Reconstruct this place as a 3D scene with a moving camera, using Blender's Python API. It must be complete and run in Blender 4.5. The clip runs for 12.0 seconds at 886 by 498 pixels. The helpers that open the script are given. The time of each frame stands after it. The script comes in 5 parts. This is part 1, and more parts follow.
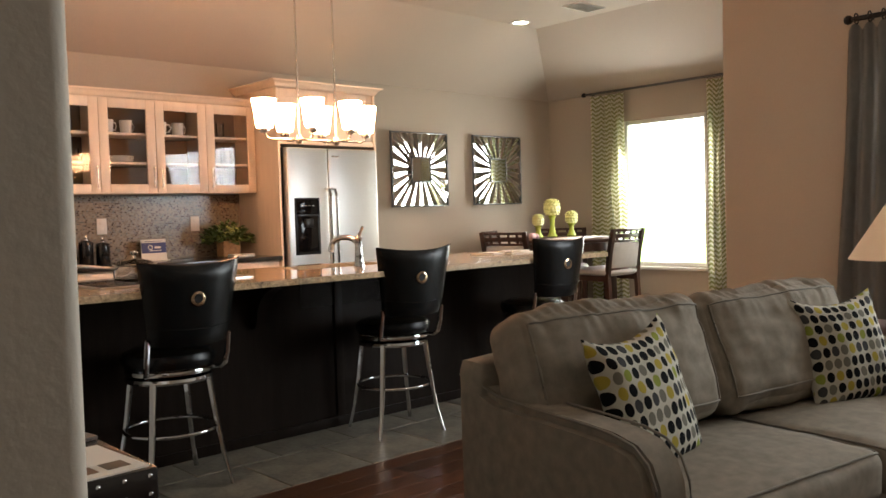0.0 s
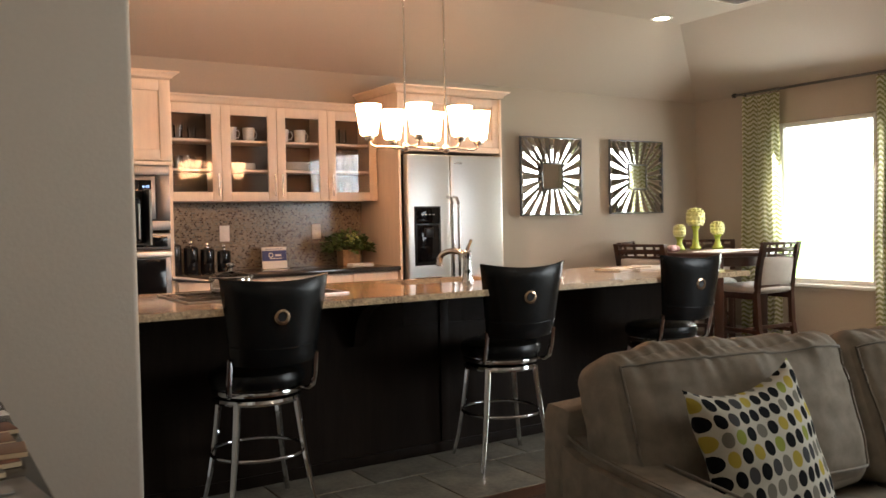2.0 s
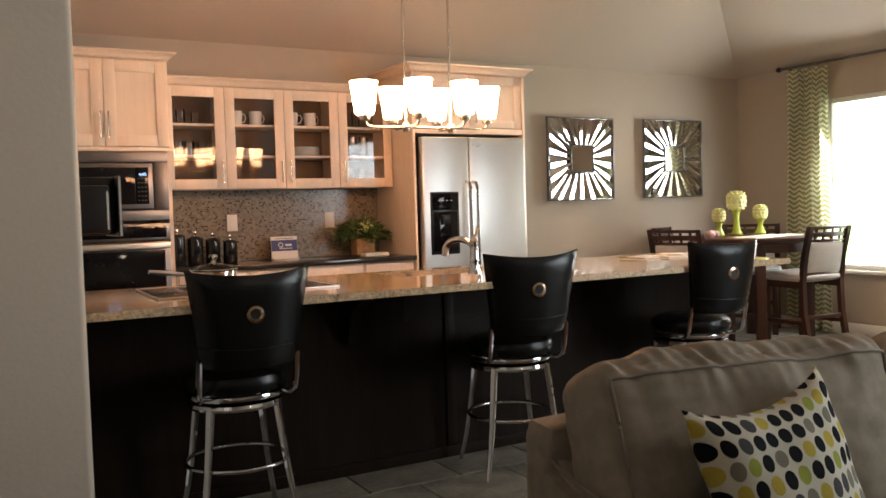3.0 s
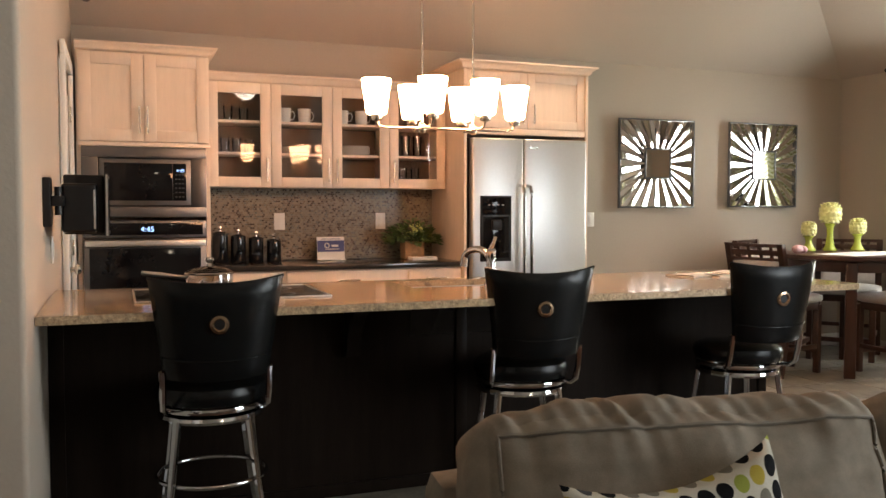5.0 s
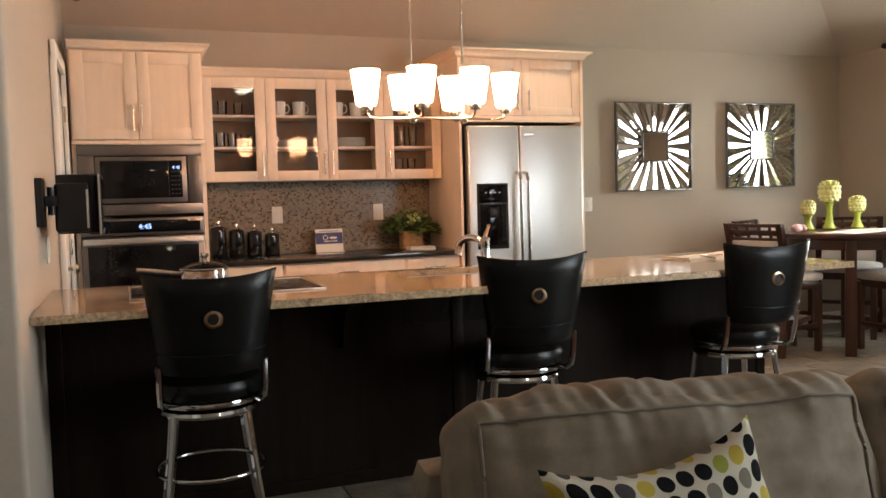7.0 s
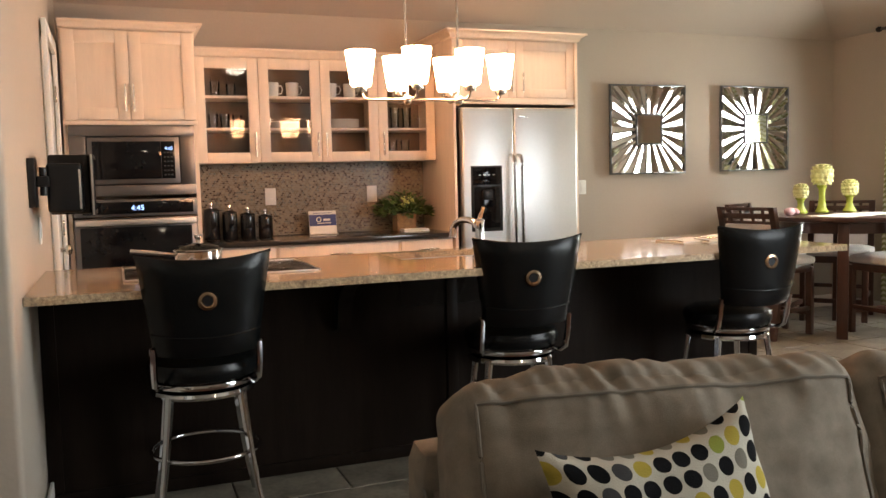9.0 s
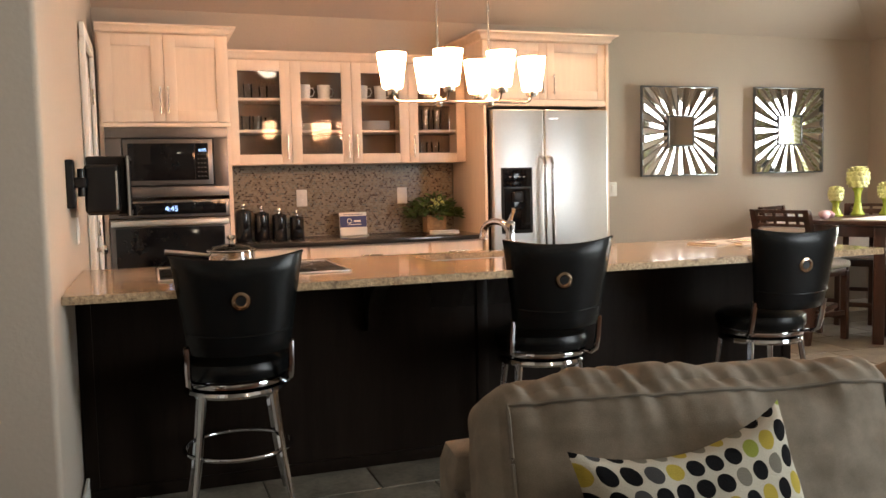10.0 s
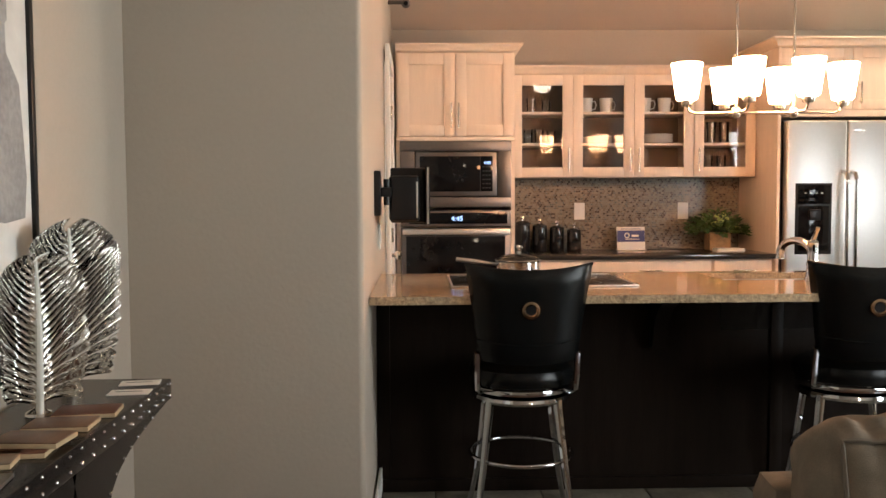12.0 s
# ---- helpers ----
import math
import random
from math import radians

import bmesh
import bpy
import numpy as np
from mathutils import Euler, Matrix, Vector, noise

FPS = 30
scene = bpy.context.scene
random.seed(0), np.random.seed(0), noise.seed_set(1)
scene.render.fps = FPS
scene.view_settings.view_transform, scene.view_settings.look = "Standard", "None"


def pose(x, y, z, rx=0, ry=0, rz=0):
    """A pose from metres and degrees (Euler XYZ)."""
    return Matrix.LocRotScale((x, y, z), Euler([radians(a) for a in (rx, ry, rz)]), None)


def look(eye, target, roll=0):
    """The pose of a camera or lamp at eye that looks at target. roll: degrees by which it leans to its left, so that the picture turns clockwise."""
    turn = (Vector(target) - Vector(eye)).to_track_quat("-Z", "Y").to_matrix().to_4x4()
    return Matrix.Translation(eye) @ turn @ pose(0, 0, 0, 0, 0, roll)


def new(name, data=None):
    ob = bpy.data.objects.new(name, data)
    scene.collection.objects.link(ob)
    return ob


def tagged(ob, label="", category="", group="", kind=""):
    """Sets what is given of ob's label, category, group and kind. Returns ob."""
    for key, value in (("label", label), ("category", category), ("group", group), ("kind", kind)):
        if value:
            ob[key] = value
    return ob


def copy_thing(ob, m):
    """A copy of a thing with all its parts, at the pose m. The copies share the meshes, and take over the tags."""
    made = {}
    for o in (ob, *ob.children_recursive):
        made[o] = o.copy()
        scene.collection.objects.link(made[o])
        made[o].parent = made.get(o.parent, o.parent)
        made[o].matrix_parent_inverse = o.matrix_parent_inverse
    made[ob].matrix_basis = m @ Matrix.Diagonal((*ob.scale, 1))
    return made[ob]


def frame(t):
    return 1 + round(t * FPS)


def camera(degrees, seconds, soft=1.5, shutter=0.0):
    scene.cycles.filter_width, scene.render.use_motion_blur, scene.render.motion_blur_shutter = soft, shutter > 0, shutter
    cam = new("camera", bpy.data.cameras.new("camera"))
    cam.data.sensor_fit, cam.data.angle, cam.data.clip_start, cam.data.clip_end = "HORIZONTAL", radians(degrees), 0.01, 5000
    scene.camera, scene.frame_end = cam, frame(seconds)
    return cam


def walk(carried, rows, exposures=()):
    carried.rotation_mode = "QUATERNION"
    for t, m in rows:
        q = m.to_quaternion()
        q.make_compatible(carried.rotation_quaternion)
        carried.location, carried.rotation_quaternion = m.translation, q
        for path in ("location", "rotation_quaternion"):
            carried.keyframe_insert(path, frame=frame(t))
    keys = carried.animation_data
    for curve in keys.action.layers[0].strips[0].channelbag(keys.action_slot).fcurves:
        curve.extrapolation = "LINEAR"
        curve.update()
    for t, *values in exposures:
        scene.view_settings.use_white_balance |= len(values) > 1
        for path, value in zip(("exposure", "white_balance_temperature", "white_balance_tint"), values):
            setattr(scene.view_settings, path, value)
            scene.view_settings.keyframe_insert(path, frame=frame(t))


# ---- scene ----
cam = camera(55.4, 12.0, shutter=0.5)
PATH = [
    (0, (-1.098, -3.336, 1.199), (0.255, -1.865, 1.118), -1.7),
    (0.5, (-1.112, -3.346, 1.198), (0.197, -1.837, 1.099), -1.3),
    (1, (-1.029, -3.244, 1.208), (0.150, -1.638, 1.037), -1.9),
    (1.5, (-0.896, -3.243, 1.245), (0.239, -1.6, 1.125), -1.1),
    (2, (-0.702, -3.202, 1.244), (0.367, -1.513, 1.18), -1.1),
    (2.5, (-0.510, -3.098, 1.23), (0.506, -1.378, 1.144), -1.6),
    (4.3, (0.083, -2.902, 1.266), (0.902, -1.079, 1.199), -0.3),
    (4.5, (0.132, -2.921, 1.27), (0.916, -1.082, 1.196), -0.1),
    (5, (0.246, -2.97, 1.271), (0.963, -1.106, 1.178), -0.0),
    (5.5, (0.276, -2.999, 1.28), (0.973, -1.127, 1.181), -1.1),
    (6, (0.280, -3.005, 1.285), (0.957, -1.125, 1.203), -1.8),
    (6.5, (0.283, -2.996, 1.273), (0.958, -1.115, 1.184), -1.7),
    (7, (0.294, -3.002, 1.274), (0.997, -1.133, 1.154), -1.6),
    (9, (0.286, -2.994, 1.27), (1.004, -1.134, 1.109), -1.4),
    (9.5, (0.281, -2.996, 1.27), (0.969, -1.124, 1.117), -1.4),
    (10, (0.276, -2.999, 1.27), (0.930, -1.116, 1.115), -1.3),
    (10.5, (0.278, -2.989, 1.264), (0.896, -1.094, 1.1), -1.3),
    (11, (0.221, -3.012, 1.28), (0.654, -1.065, 1.125), -0.7),
    (11.5, (0.179, -2.976, 1.267), (0.299, -0.983, 1.141), -0.5),
    (12, (0.169, -2.977, 1.267), (0.224, -0.981, 1.153), -0.3),
]
walk(cam, [(t, look(eye, target, roll)) for t, eye, target, roll in PATH],
     [(0, -0.03), (0.5, 0.02), (1, -0.07), (2, -0.14), (4.5, -0.12), (7, -0.16), (9, 0.09), (10.5, 0.13), (11.5, 0.12), (12, 0.10)])

# ---- world, light, exposure ----
world = bpy.data.worlds.new("sky")
scene.world = world
world.use_nodes = True
wn = world.node_tree
sky = wn.nodes.new("ShaderNodeTexSky")
sky.sky_type, sky.sun_disc, sky.sun_elevation, sky.sun_rotation = "NISHITA", False, radians(50), radians(160)
wn.nodes["Background"].inputs["Strength"].default_value = 0.12
wn.links.new(sky.outputs[0], wn.nodes["Background"].inputs["Color"])


def lamp(name, kind, m, energy, color, size=0.1, size_y=None, spot=None):
    d = bpy.data.lights.new(name, kind)
    d.energy, d.color = energy, color
    if kind == "AREA":
        d.shape, d.size, d.size_y = "RECTANGLE", size, size_y or size
    elif kind == "SUN":
        d.angle = radians(size)
    else:
        d.shadow_soft_size = size
    if spot:
        d.spot_size, d.spot_blend = radians(spot), 0.9
    ob = new(name, d)
    ob.matrix_world = m
    return ob


DAY, WARM, CAN = (0.97, 0.98, 0.96), (1.0, 0.60, 0.33), (1.0, 0.70, 0.46)
lamp("sun", "SUN", look((0, 0, 8), (1.2, 3.4, 3.0)), 2.0, (1.0, 0.95, 0.86), 0.5)
lamp("window_light_dining", "AREA", look((6.63, 1.58, 1.36), (2.0, 1.2, 0.1)), 78, DAY, 1.0, 1.5)
lamp("window_light_living", "AREA", look((4.88, -2.46, 1.32), (0, -2.2, 0.2)), 225, (0.90, 0.965, 1.0), 2.2, 1.86)

# ---- materials ----


def mat(name, col, rough=0.5, metal=0.0, vary=0.12, scale=6.0, bump=0.0, bscale=60.0, col2=None, stretch=None, spec=0.5, rand=0.0, coat=0.0):
    """A surface with two scales of colour variation, some roughness variation and fine relief."""
    m = bpy.data.materials.new(name)
    m.use_nodes = True
    nt = m.node_tree
    b = nt.nodes["Principled BSDF"]
    tc = nt.nodes.new("ShaderNodeTexCoord")
    mp = nt.nodes.new("ShaderNodeMapping")
    if stretch:
        mp.inputs["Scale"].default_value = stretch
    nt.links.new(tc.outputs["Object"], mp.inputs[0])
    n1 = nt.nodes.new("ShaderNodeTexNoise")
    n1.inputs["Scale"].default_value, n1.inputs["Detail"].default_value = scale, 6
    n2 = nt.nodes.new("ShaderNodeTexNoise")
    n2.inputs["Scale"].default_value, n2.inputs["Detail"].default_value = bscale, 4
    for n in (n1, n2):
        nt.links.new(mp.outputs[0], n.inputs["Vector"])
    mix = nt.nodes.new("ShaderNodeMix")
    mix.data_type = "RGBA"
    c2 = col2 or tuple(c * (1 - vary) for c in col)
    mix.inputs[6].default_value, mix.inputs[7].default_value = (*c2, 1), (*(min(1, c * (1 + vary * 0.5)) for c in col), 1)
    ramp = nt.nodes.new("ShaderNodeMapRange")
    ramp.inputs[1].default_value, ramp.inputs[2].default_value = 0.3, 0.7
    add = nt.nodes.new("ShaderNodeMath")
    add.operation = "MULTIPLY_ADD"
    add.inputs[1].default_value = 0.35
    nt.links.new(n2.outputs[0], add.inputs[0])
    sub = nt.nodes.new("ShaderNodeMath")
    sub.operation = "MULTIPLY"
    sub.inputs[1].default_value = 0.65
    nt.links.new(n1.outputs[0], sub.inputs[0])
    nt.links.new(sub.outputs[0], add.inputs[2])
    nt.links.new(add.outputs[0], ramp.inputs[0])
    nt.links.new(ramp.outputs[0], mix.inputs[0])
    out = mix.outputs[2]
    if rand:
        oi = nt.nodes.new("ShaderNodeObjectInfo")
        hs = nt.nodes.new("ShaderNodeHueSaturation")
        mr = nt.nodes.new("ShaderNodeMapRange")
        mr.inputs[3].default_value, mr.inputs[4].default_value = 1 - rand, 1 + rand
        nt.links.new(oi.outputs["Random"], mr.inputs[0])
        nt.links.new(mr.outputs[0], hs.inputs["Value"])
        nt.links.new(out, hs.inputs["Color"])
        out = hs.outputs[0]
    nt.links.new(out, b.inputs["Base Color"])
    b.inputs["Metallic"].default_value = metal
    b.inputs["Specular IOR Level"].default_value = spec
    b.inputs["Coat Weight"].default_value = coat
    rr = nt.nodes.new("ShaderNodeMapRange")
    rr.inputs[3].default_value, rr.inputs[4].default_value = rough * 0.88, min(1, rough * 1.12)
    nt.links.new(n1.outputs[0], rr.inputs[0])
    nt.links.new(rr.outputs[0], b.inputs["Roughness"])
    if bump:
        bp = nt.nodes.new("ShaderNodeBump")
        bp.inputs["Strength"].default_value, bp.inputs["Distance"].default_value = bump, 0.004
        nt.links.new(n2.outputs[0], bp.inputs["Height"])
        nt.links.new(bp.outputs[0], b.inputs["Normal"])
    return m


def glow(name, col, strength, base=(0.9, 0.88, 0.82)):
    m = mat(name, base, 0.35)
    b = m.node_tree.nodes["Principled BSDF"]
    b.inputs["Emission Color"].default_value, b.inputs["Emission Strength"].default_value = (*col, 1), strength
    return m


def glass(name, rough=0.0, tint=(1, 1, 1), ior=1.55):
    m = bpy.data.materials.new(name)
    m.use_nodes = True
    nt = m.node_tree
    nt.nodes.remove(nt.nodes["Principled BSDF"])
    tr, gl, fr, mx = (nt.nodes.new("ShaderNode" + k) for k in ("BsdfTransparent", "BsdfGlossy", "Fresnel", "MixShader"))
    tr.inputs[0].default_value = (*tint, 1)
    gl.inputs["Roughness"].default_value = rough
    fr.inputs[0].default_value = ior
    nt.links.new(fr.outputs[0], mx.inputs[0])
    nt.links.new(tr.outputs[0], mx.inputs[1])
    nt.links.new(gl.outputs[0], mx.inputs[2])
    nt.links.new(mx.outputs[0], nt.nodes["Material Output"].inputs[0])
    return m


PAINT = mat("greige_paint", (0.435, 0.378, 0.312), 0.75, vary=0.06, scale=1.2, bump=0.22, bscale=60)
CEIL = mat("ceiling_paint", (0.47, 0.405, 0.34), 0.85, vary=0.05, scale=1.0, bump=0.3, bscale=70)
WHITE = mat("white_trim_paint", (0.78, 0.76, 0.72), 0.4, vary=0.04, scale=3)
CAB = mat("whitewashed_maple", (0.80, 0.66, 0.535), 0.45, vary=0.08, scale=5, bump=0.08, bscale=30, stretch=(6, 6, 0.6))
# For the back panels: the shade inside the cabinets is put into this brown.
CABIN = mat("shaded_cabinet_interior", (0.17, 0.12, 0.085), 0.6, vary=0.1, scale=5)
ESPRESSO = mat("espresso_wood", (0.0125, 0.0085, 0.0065), 0.38, spec=0.05, vary=0.35, scale=4, bump=0.1, bscale=25, stretch=(5, 5, 0.5))
BLACKGLASS = mat("black_glass", (0.006, 0.006, 0.007), 0.06, vary=0.1, spec=0.22)
BLACK = mat("black_plastic", (0.009, 0.009, 0.010), 0.32, vary=0.2, spec=0.35)
COOKTOP = mat("speckled_cooktop_glass", (0.006, 0.006, 0.006), 0.16, vary=0.5, scale=300, col2=(0.02, 0.019, 0.018), spec=0.06)
STEEL = mat("brushed_steel", (0.66, 0.645, 0.62), 0.37, 1.0, vary=0.06, scale=2)
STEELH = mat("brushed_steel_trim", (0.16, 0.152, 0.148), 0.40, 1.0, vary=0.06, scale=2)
CHROME = mat("chrome", (0.58, 0.59, 0.61), 0.07, 1.0, vary=0.04)
NICKEL = mat("satin_nickel", (0.66, 0.62, 0.56), 0.25, 1.0, vary=0.06)
LEATHER = mat("black_leather", (0.0048, 0.0054, 0.0056), 0.26, spec=0.22, vary=0.3, scale=9, bump=0.25, bscale=160)
SOFA = mat("taupe_linen_weave", (0.240, 0.208, 0.168), 0.97, vary=0.30, scale=22, bump=0.22, bscale=480, spec=0.05)
# Linen tone, darkened to carry the shade that lies along the cords.
PIPING = mat("shaded_taupe_piping", (0.185, 0.162, 0.132), 0.9, vary=0.2, scale=20)
CHERRY = mat("dark_cherry_wood", (0.055, 0.021, 0.013), 0.32, vary=0.4, scale=5, bump=0.06, bscale=30, stretch=(5, 5, 0.6))
BRONZE = mat("aged_bronze", (0.40, 0.29, 0.20), 0.22, 1.0, vary=0.2, scale=30)
SEATGREY = mat("grey_upholstery", (0.56, 0.53, 0.52), 0.85, vary=0.1, scale=20, bump=0.3, bscale=300)
GRAN2 = mat("black_granite", (0.013, 0.012, 0.012), 0.12, vary=0.6, scale=80, col2=(0.04, 0.035, 0.03))
TILE = mat("floor_tile_stone", (0.235, 0.208, 0.165), 0.30, vary=0.75, scale=7, bump=0.15, bscale=40, rand=0.08)
GROUT = mat("grout", (0.10, 0.09, 0.08), 0.9, vary=0.15)
PLANK = mat("hand_scraped_plank", (0.085, 0.036, 0.019), 0.30, vary=0.55, scale=3, bump=0.2, bscale=14, stretch=(0.5, 7, 7), rand=0.25)
# PANE is plain glass; its lowered ior dims the window's reflection in the doors.
GLASS, BLUEGLASS, PANE = glass("clear_glass"), glass("window_glass"), glass("low_reflection_cabinet_glass", ior=1.36)
MIRROR = mat("mirror_glass", (0.78, 0.78, 0.78), 0.05, 1.0, vary=0.0)
SHADE = glow("frosted_shade_glass", (1.0, 0.485, 0.235), 54.0)
BULB = glow("downlight_lens", (1.0, 0.86, 0.66), 35.0)
DISPLAY = glow("blue_display", (0.35, 0.55, 1.0), 3.0, (0.01, 0.01, 0.02))
LAWN = mat("lawn", (0.06, 0.10, 0.03), 0.9, vary=0.4, scale=3, bump=0.5, bscale=60)


def granite():
    m = mat("gold_granite", (0.58, 0.435, 0.27), 0.10, vary=0.4, scale=105, bscale=260, col2=(0.17, 0.115, 0.075))
    nt = m.node_tree
    b = nt.nodes["Principled BSDF"]
    src = b.inputs["Base Color"].links[0].from_socket
    tc = nt.nodes.new("ShaderNodeTexCoord")
    w = nt.nodes.new("ShaderNodeTexNoise")
    w.inputs["Scale"].default_value, w.inputs["Detail"].default_value, w.inputs["Distortion"].default_value = 5.0, 8, 2.2
    nt.links.new(tc.outputs["Object"], w.inputs["Vector"])
    r = nt.nodes.new("ShaderNodeMapRange")
    r.inputs[1].default_value, r.inputs[2].default_value = 0.56, 0.70
    nt.links.new(w.outputs[0], r.inputs[0])
    mx = nt.nodes.new("ShaderNodeMix")
    mx.data_type = "RGBA"
    nt.links.new(r.outputs[0], mx.inputs[0])
    nt.links.new(src, mx.inputs[6])
    mx.inputs[7].default_value = (0.10, 0.075, 0.06, 1)
    nt.links.new(mx.outputs[2], b.inputs["Base Color"])
    return m


def mosaic():
    """Small glass and stone mosaic in mixed browns and greys with pale grout."""
    m = bpy.data.materials.new("glass_mosaic")
    m.use_nodes = True
    nt = m.node_tree
    b = nt.nodes["Principled BSDF"]
    tc = nt.nodes.new("ShaderNodeTexCoord")
    sp = nt.nodes.new("ShaderNodeSeparateXYZ")
    cb = nt.nodes.new("ShaderNodeCombineXYZ")
    nt.links.new(tc.outputs["Object"], sp.inputs[0])
    nt.links.new(sp.outputs[0], cb.inputs[0])
    nt.links.new(sp.outputs[2], cb.inputs[1])
    br = nt.nodes.new("ShaderNodeTexBrick")
    br.offset, br.squash = 0.5, 1.0
    br.inputs["Scale"].default_value = 1.0
    br.inputs["Brick Width"].default_value, br.inputs["Row Height"].default_value = 0.0165, 0.0135
    br.inputs["Mortar Size"].default_value, br.inputs["Bias"].default_value = 0.0012, 0.0
    br.inputs["Color1"].default_value, br.inputs["Color2"].default_value = (0, 0, 0, 1), (1, 1, 1, 1)
    br.inputs["Mortar"].default_value = (0.5, 0.5, 0.5, 1)
    nt.links.new(cb.outputs[0], br.inputs["Vector"])
    ra = nt.nodes.new("ShaderNodeValToRGB")
    ra.color_ramp.interpolation = "CONSTANT"
    cols = [(0.0, (0.07, 0.045, 0.030)), (0.16, (0.19, 0.15, 0.105)), (0.45, (0.235, 0.20, 0.15)), (0.72, (0.27, 0.225, 0.16)), (0.9, (0.15, 0.145, 0.125))]
    el = ra.color_ramp.elements
    while len(el) < len(cols):
        el.new(0.5)
    for e, (p, c) in zip(el, cols):
        e.position, e.color = p, (*c, 1)
    nt.links.new(br.outputs["Color"], ra.inputs[0])
    mx = nt.nodes.new("ShaderNodeMix")
    mx.data_type = "RGBA"
    nt.links.new(br.outputs["Fac"], mx.inputs[0])
    nt.links.new(ra.outputs[0], mx.inputs[6])
    mx.inputs[7].default_value = (0.27, 0.24, 0.20, 1)
    nt.links.new(mx.outputs[2], b.inputs["Base Color"])
    b.inputs["Roughness"].default_value = 0.22
    bp = nt.nodes.new("ShaderNodeBump")
    bp.inputs["Strength"].default_value, bp.inputs["Distance"].default_value = 0.4, 0.001
    bp.invert = True
    nt.links.new(br.outputs["Fac"], bp.inputs["Height"])
    nt.links.new(bp.outputs[0], b.inputs["Normal"])
    return m


def chevron(name, a, c, sx, sz, duty=0.5, axis=1):
    """Zigzag bands woven into a curtain: axis is the one along its width."""
    m = mat(name, a, 0.9, bump=0.3, bscale=300)
    nt = m.node_tree
    b = nt.nodes["Principled BSDF"]
    uv = nt.nodes.new("ShaderNodeUVMap")
    sp = nt.nodes.new("ShaderNodeSeparateXYZ")
    nt.links.new(uv.outputs[0], sp.inputs[0])

    def op(kind, p, q=None):
        n = nt.nodes.new("ShaderNodeMath")
        n.operation = kind
        for i, v in enumerate((p, q)):
            if v is None:
                continue
            if isinstance(v, (int, float)):
                n.inputs[i].default_value = v
            else:
                nt.links.new(v, n.inputs[i])
        return n.outputs[0]
    zig = op("PINGPONG", sp.outputs[0], sx / 2)
    v = op("ADD", op("DIVIDE", zig, sx * 0.68), op("DIVIDE", sp.outputs[1], sz))
    k = op("LESS_THAN", op("FRACT", v), duty)
    mx = nt.nodes.new("ShaderNodeMix")
    mx.data_type = "RGBA"
    nt.links.new(k, mx.inputs[0])
    mx.inputs[6].default_value, mx.inputs[7].default_value = (*a, 1), (*c, 1)
    nt.links.new(mx.outputs[2], b.inputs["Base Color"])
    b.inputs["Transmission Weight"].default_value = 0.0
    b.inputs["Subsurface Weight"].default_value = 0.0
    tl = nt.nodes.new("ShaderNodeBsdfTranslucent")
    nt.links.new(mx.outputs[2], tl.inputs[0])
    ms = nt.nodes.new("ShaderNodeMixShader")
    ms.inputs[0].default_value = 0.35
    nt.links.new(b.outputs[0], ms.inputs[1])
    nt.links.new(tl.outputs[0], ms.inputs[2])
    nt.links.new(ms.outputs[0], nt.nodes["Material Output"].inputs[0])
    return m


GRANITE, MOSAIC = granite(), mosaic()
CHEV = chevron("green_chevron_cloth", (0.86, 0.85, 0.74), (0.42, 0.43, 0.21), 0.085, 0.045)
GREYCURT = mat("grey_curtain_cloth", (0.27, 0.262, 0.245), 0.85, vary=0.1, scale=20, bump=0.3, bscale=300)

# ---- mesh helpers ----


def box(x0, y0, z0, x1, y1, z1, bev=0.0, seg=2, bm=None):
    out = bm or bmesh.new()
    t = bmesh.new()
    bmesh.ops.create_cube(t, size=1)
    bmesh.ops.transform(t, verts=t.verts, matrix=Matrix.LocRotScale(((x0 + x1) / 2, (y0 + y1) / 2, (z0 + z1) / 2), None, (abs(x1 - x0), abs(y1 - y0), abs(z1 - z0))))
    if bev:
        bmesh.ops.bevel(t, geom=t.edges[:], offset=bev, segments=seg, profile=0.5, affect="EDGES")
    return merge(out, t)


def merge(out, t, m=None):
    if m:
        bmesh.ops.transform(t, verts=t.verts, matrix=m)
    me = bpy.data.meshes.new("tmp")
    t.to_mesh(me)
    t.free()
    out.from_mesh(me)
    bpy.data.meshes.remove(me)
    return out


def rod(p, q, r, r2=None, seg=14, bm=None):
    out = bm or bmesh.new()
    p, q = Vector(p), Vector(q)
    t = bmesh.new()
    bmesh.ops.create_cone(t, cap_ends=True, segments=seg, radius1=r, radius2=r if r2 is None else r2, depth=(q - p).length)
    return merge(out, t, Matrix.Translation((p + q) / 2) @ (q - p).to_track_quat("Z", "Y").to_matrix().to_4x4())


def lathe(prof, seg=24, bm=None, m=None, closed=False):
    """A turned shape from (radius, height) pairs."""
    out = bm or bmesh.new()
    t = bmesh.new()
    rings = [[t.verts.new((r * math.cos(2 * math.pi * i / seg), r * math.sin(2 * math.pi * i / seg), z)) for i in range(seg)] for r, z in prof]
    for a, b in zip(rings, rings[1:]):
        for i in range(seg):
            t.faces.new((a[i], a[(i + 1) % seg], b[(i + 1) % seg], b[i]))
    if closed:
        t.faces.new(rings[0][::-1])
        t.faces.new(rings[-1])
    bmesh.ops.remove_doubles(t, verts=t.verts, dist=1e-5)
    return merge(out, t, m)


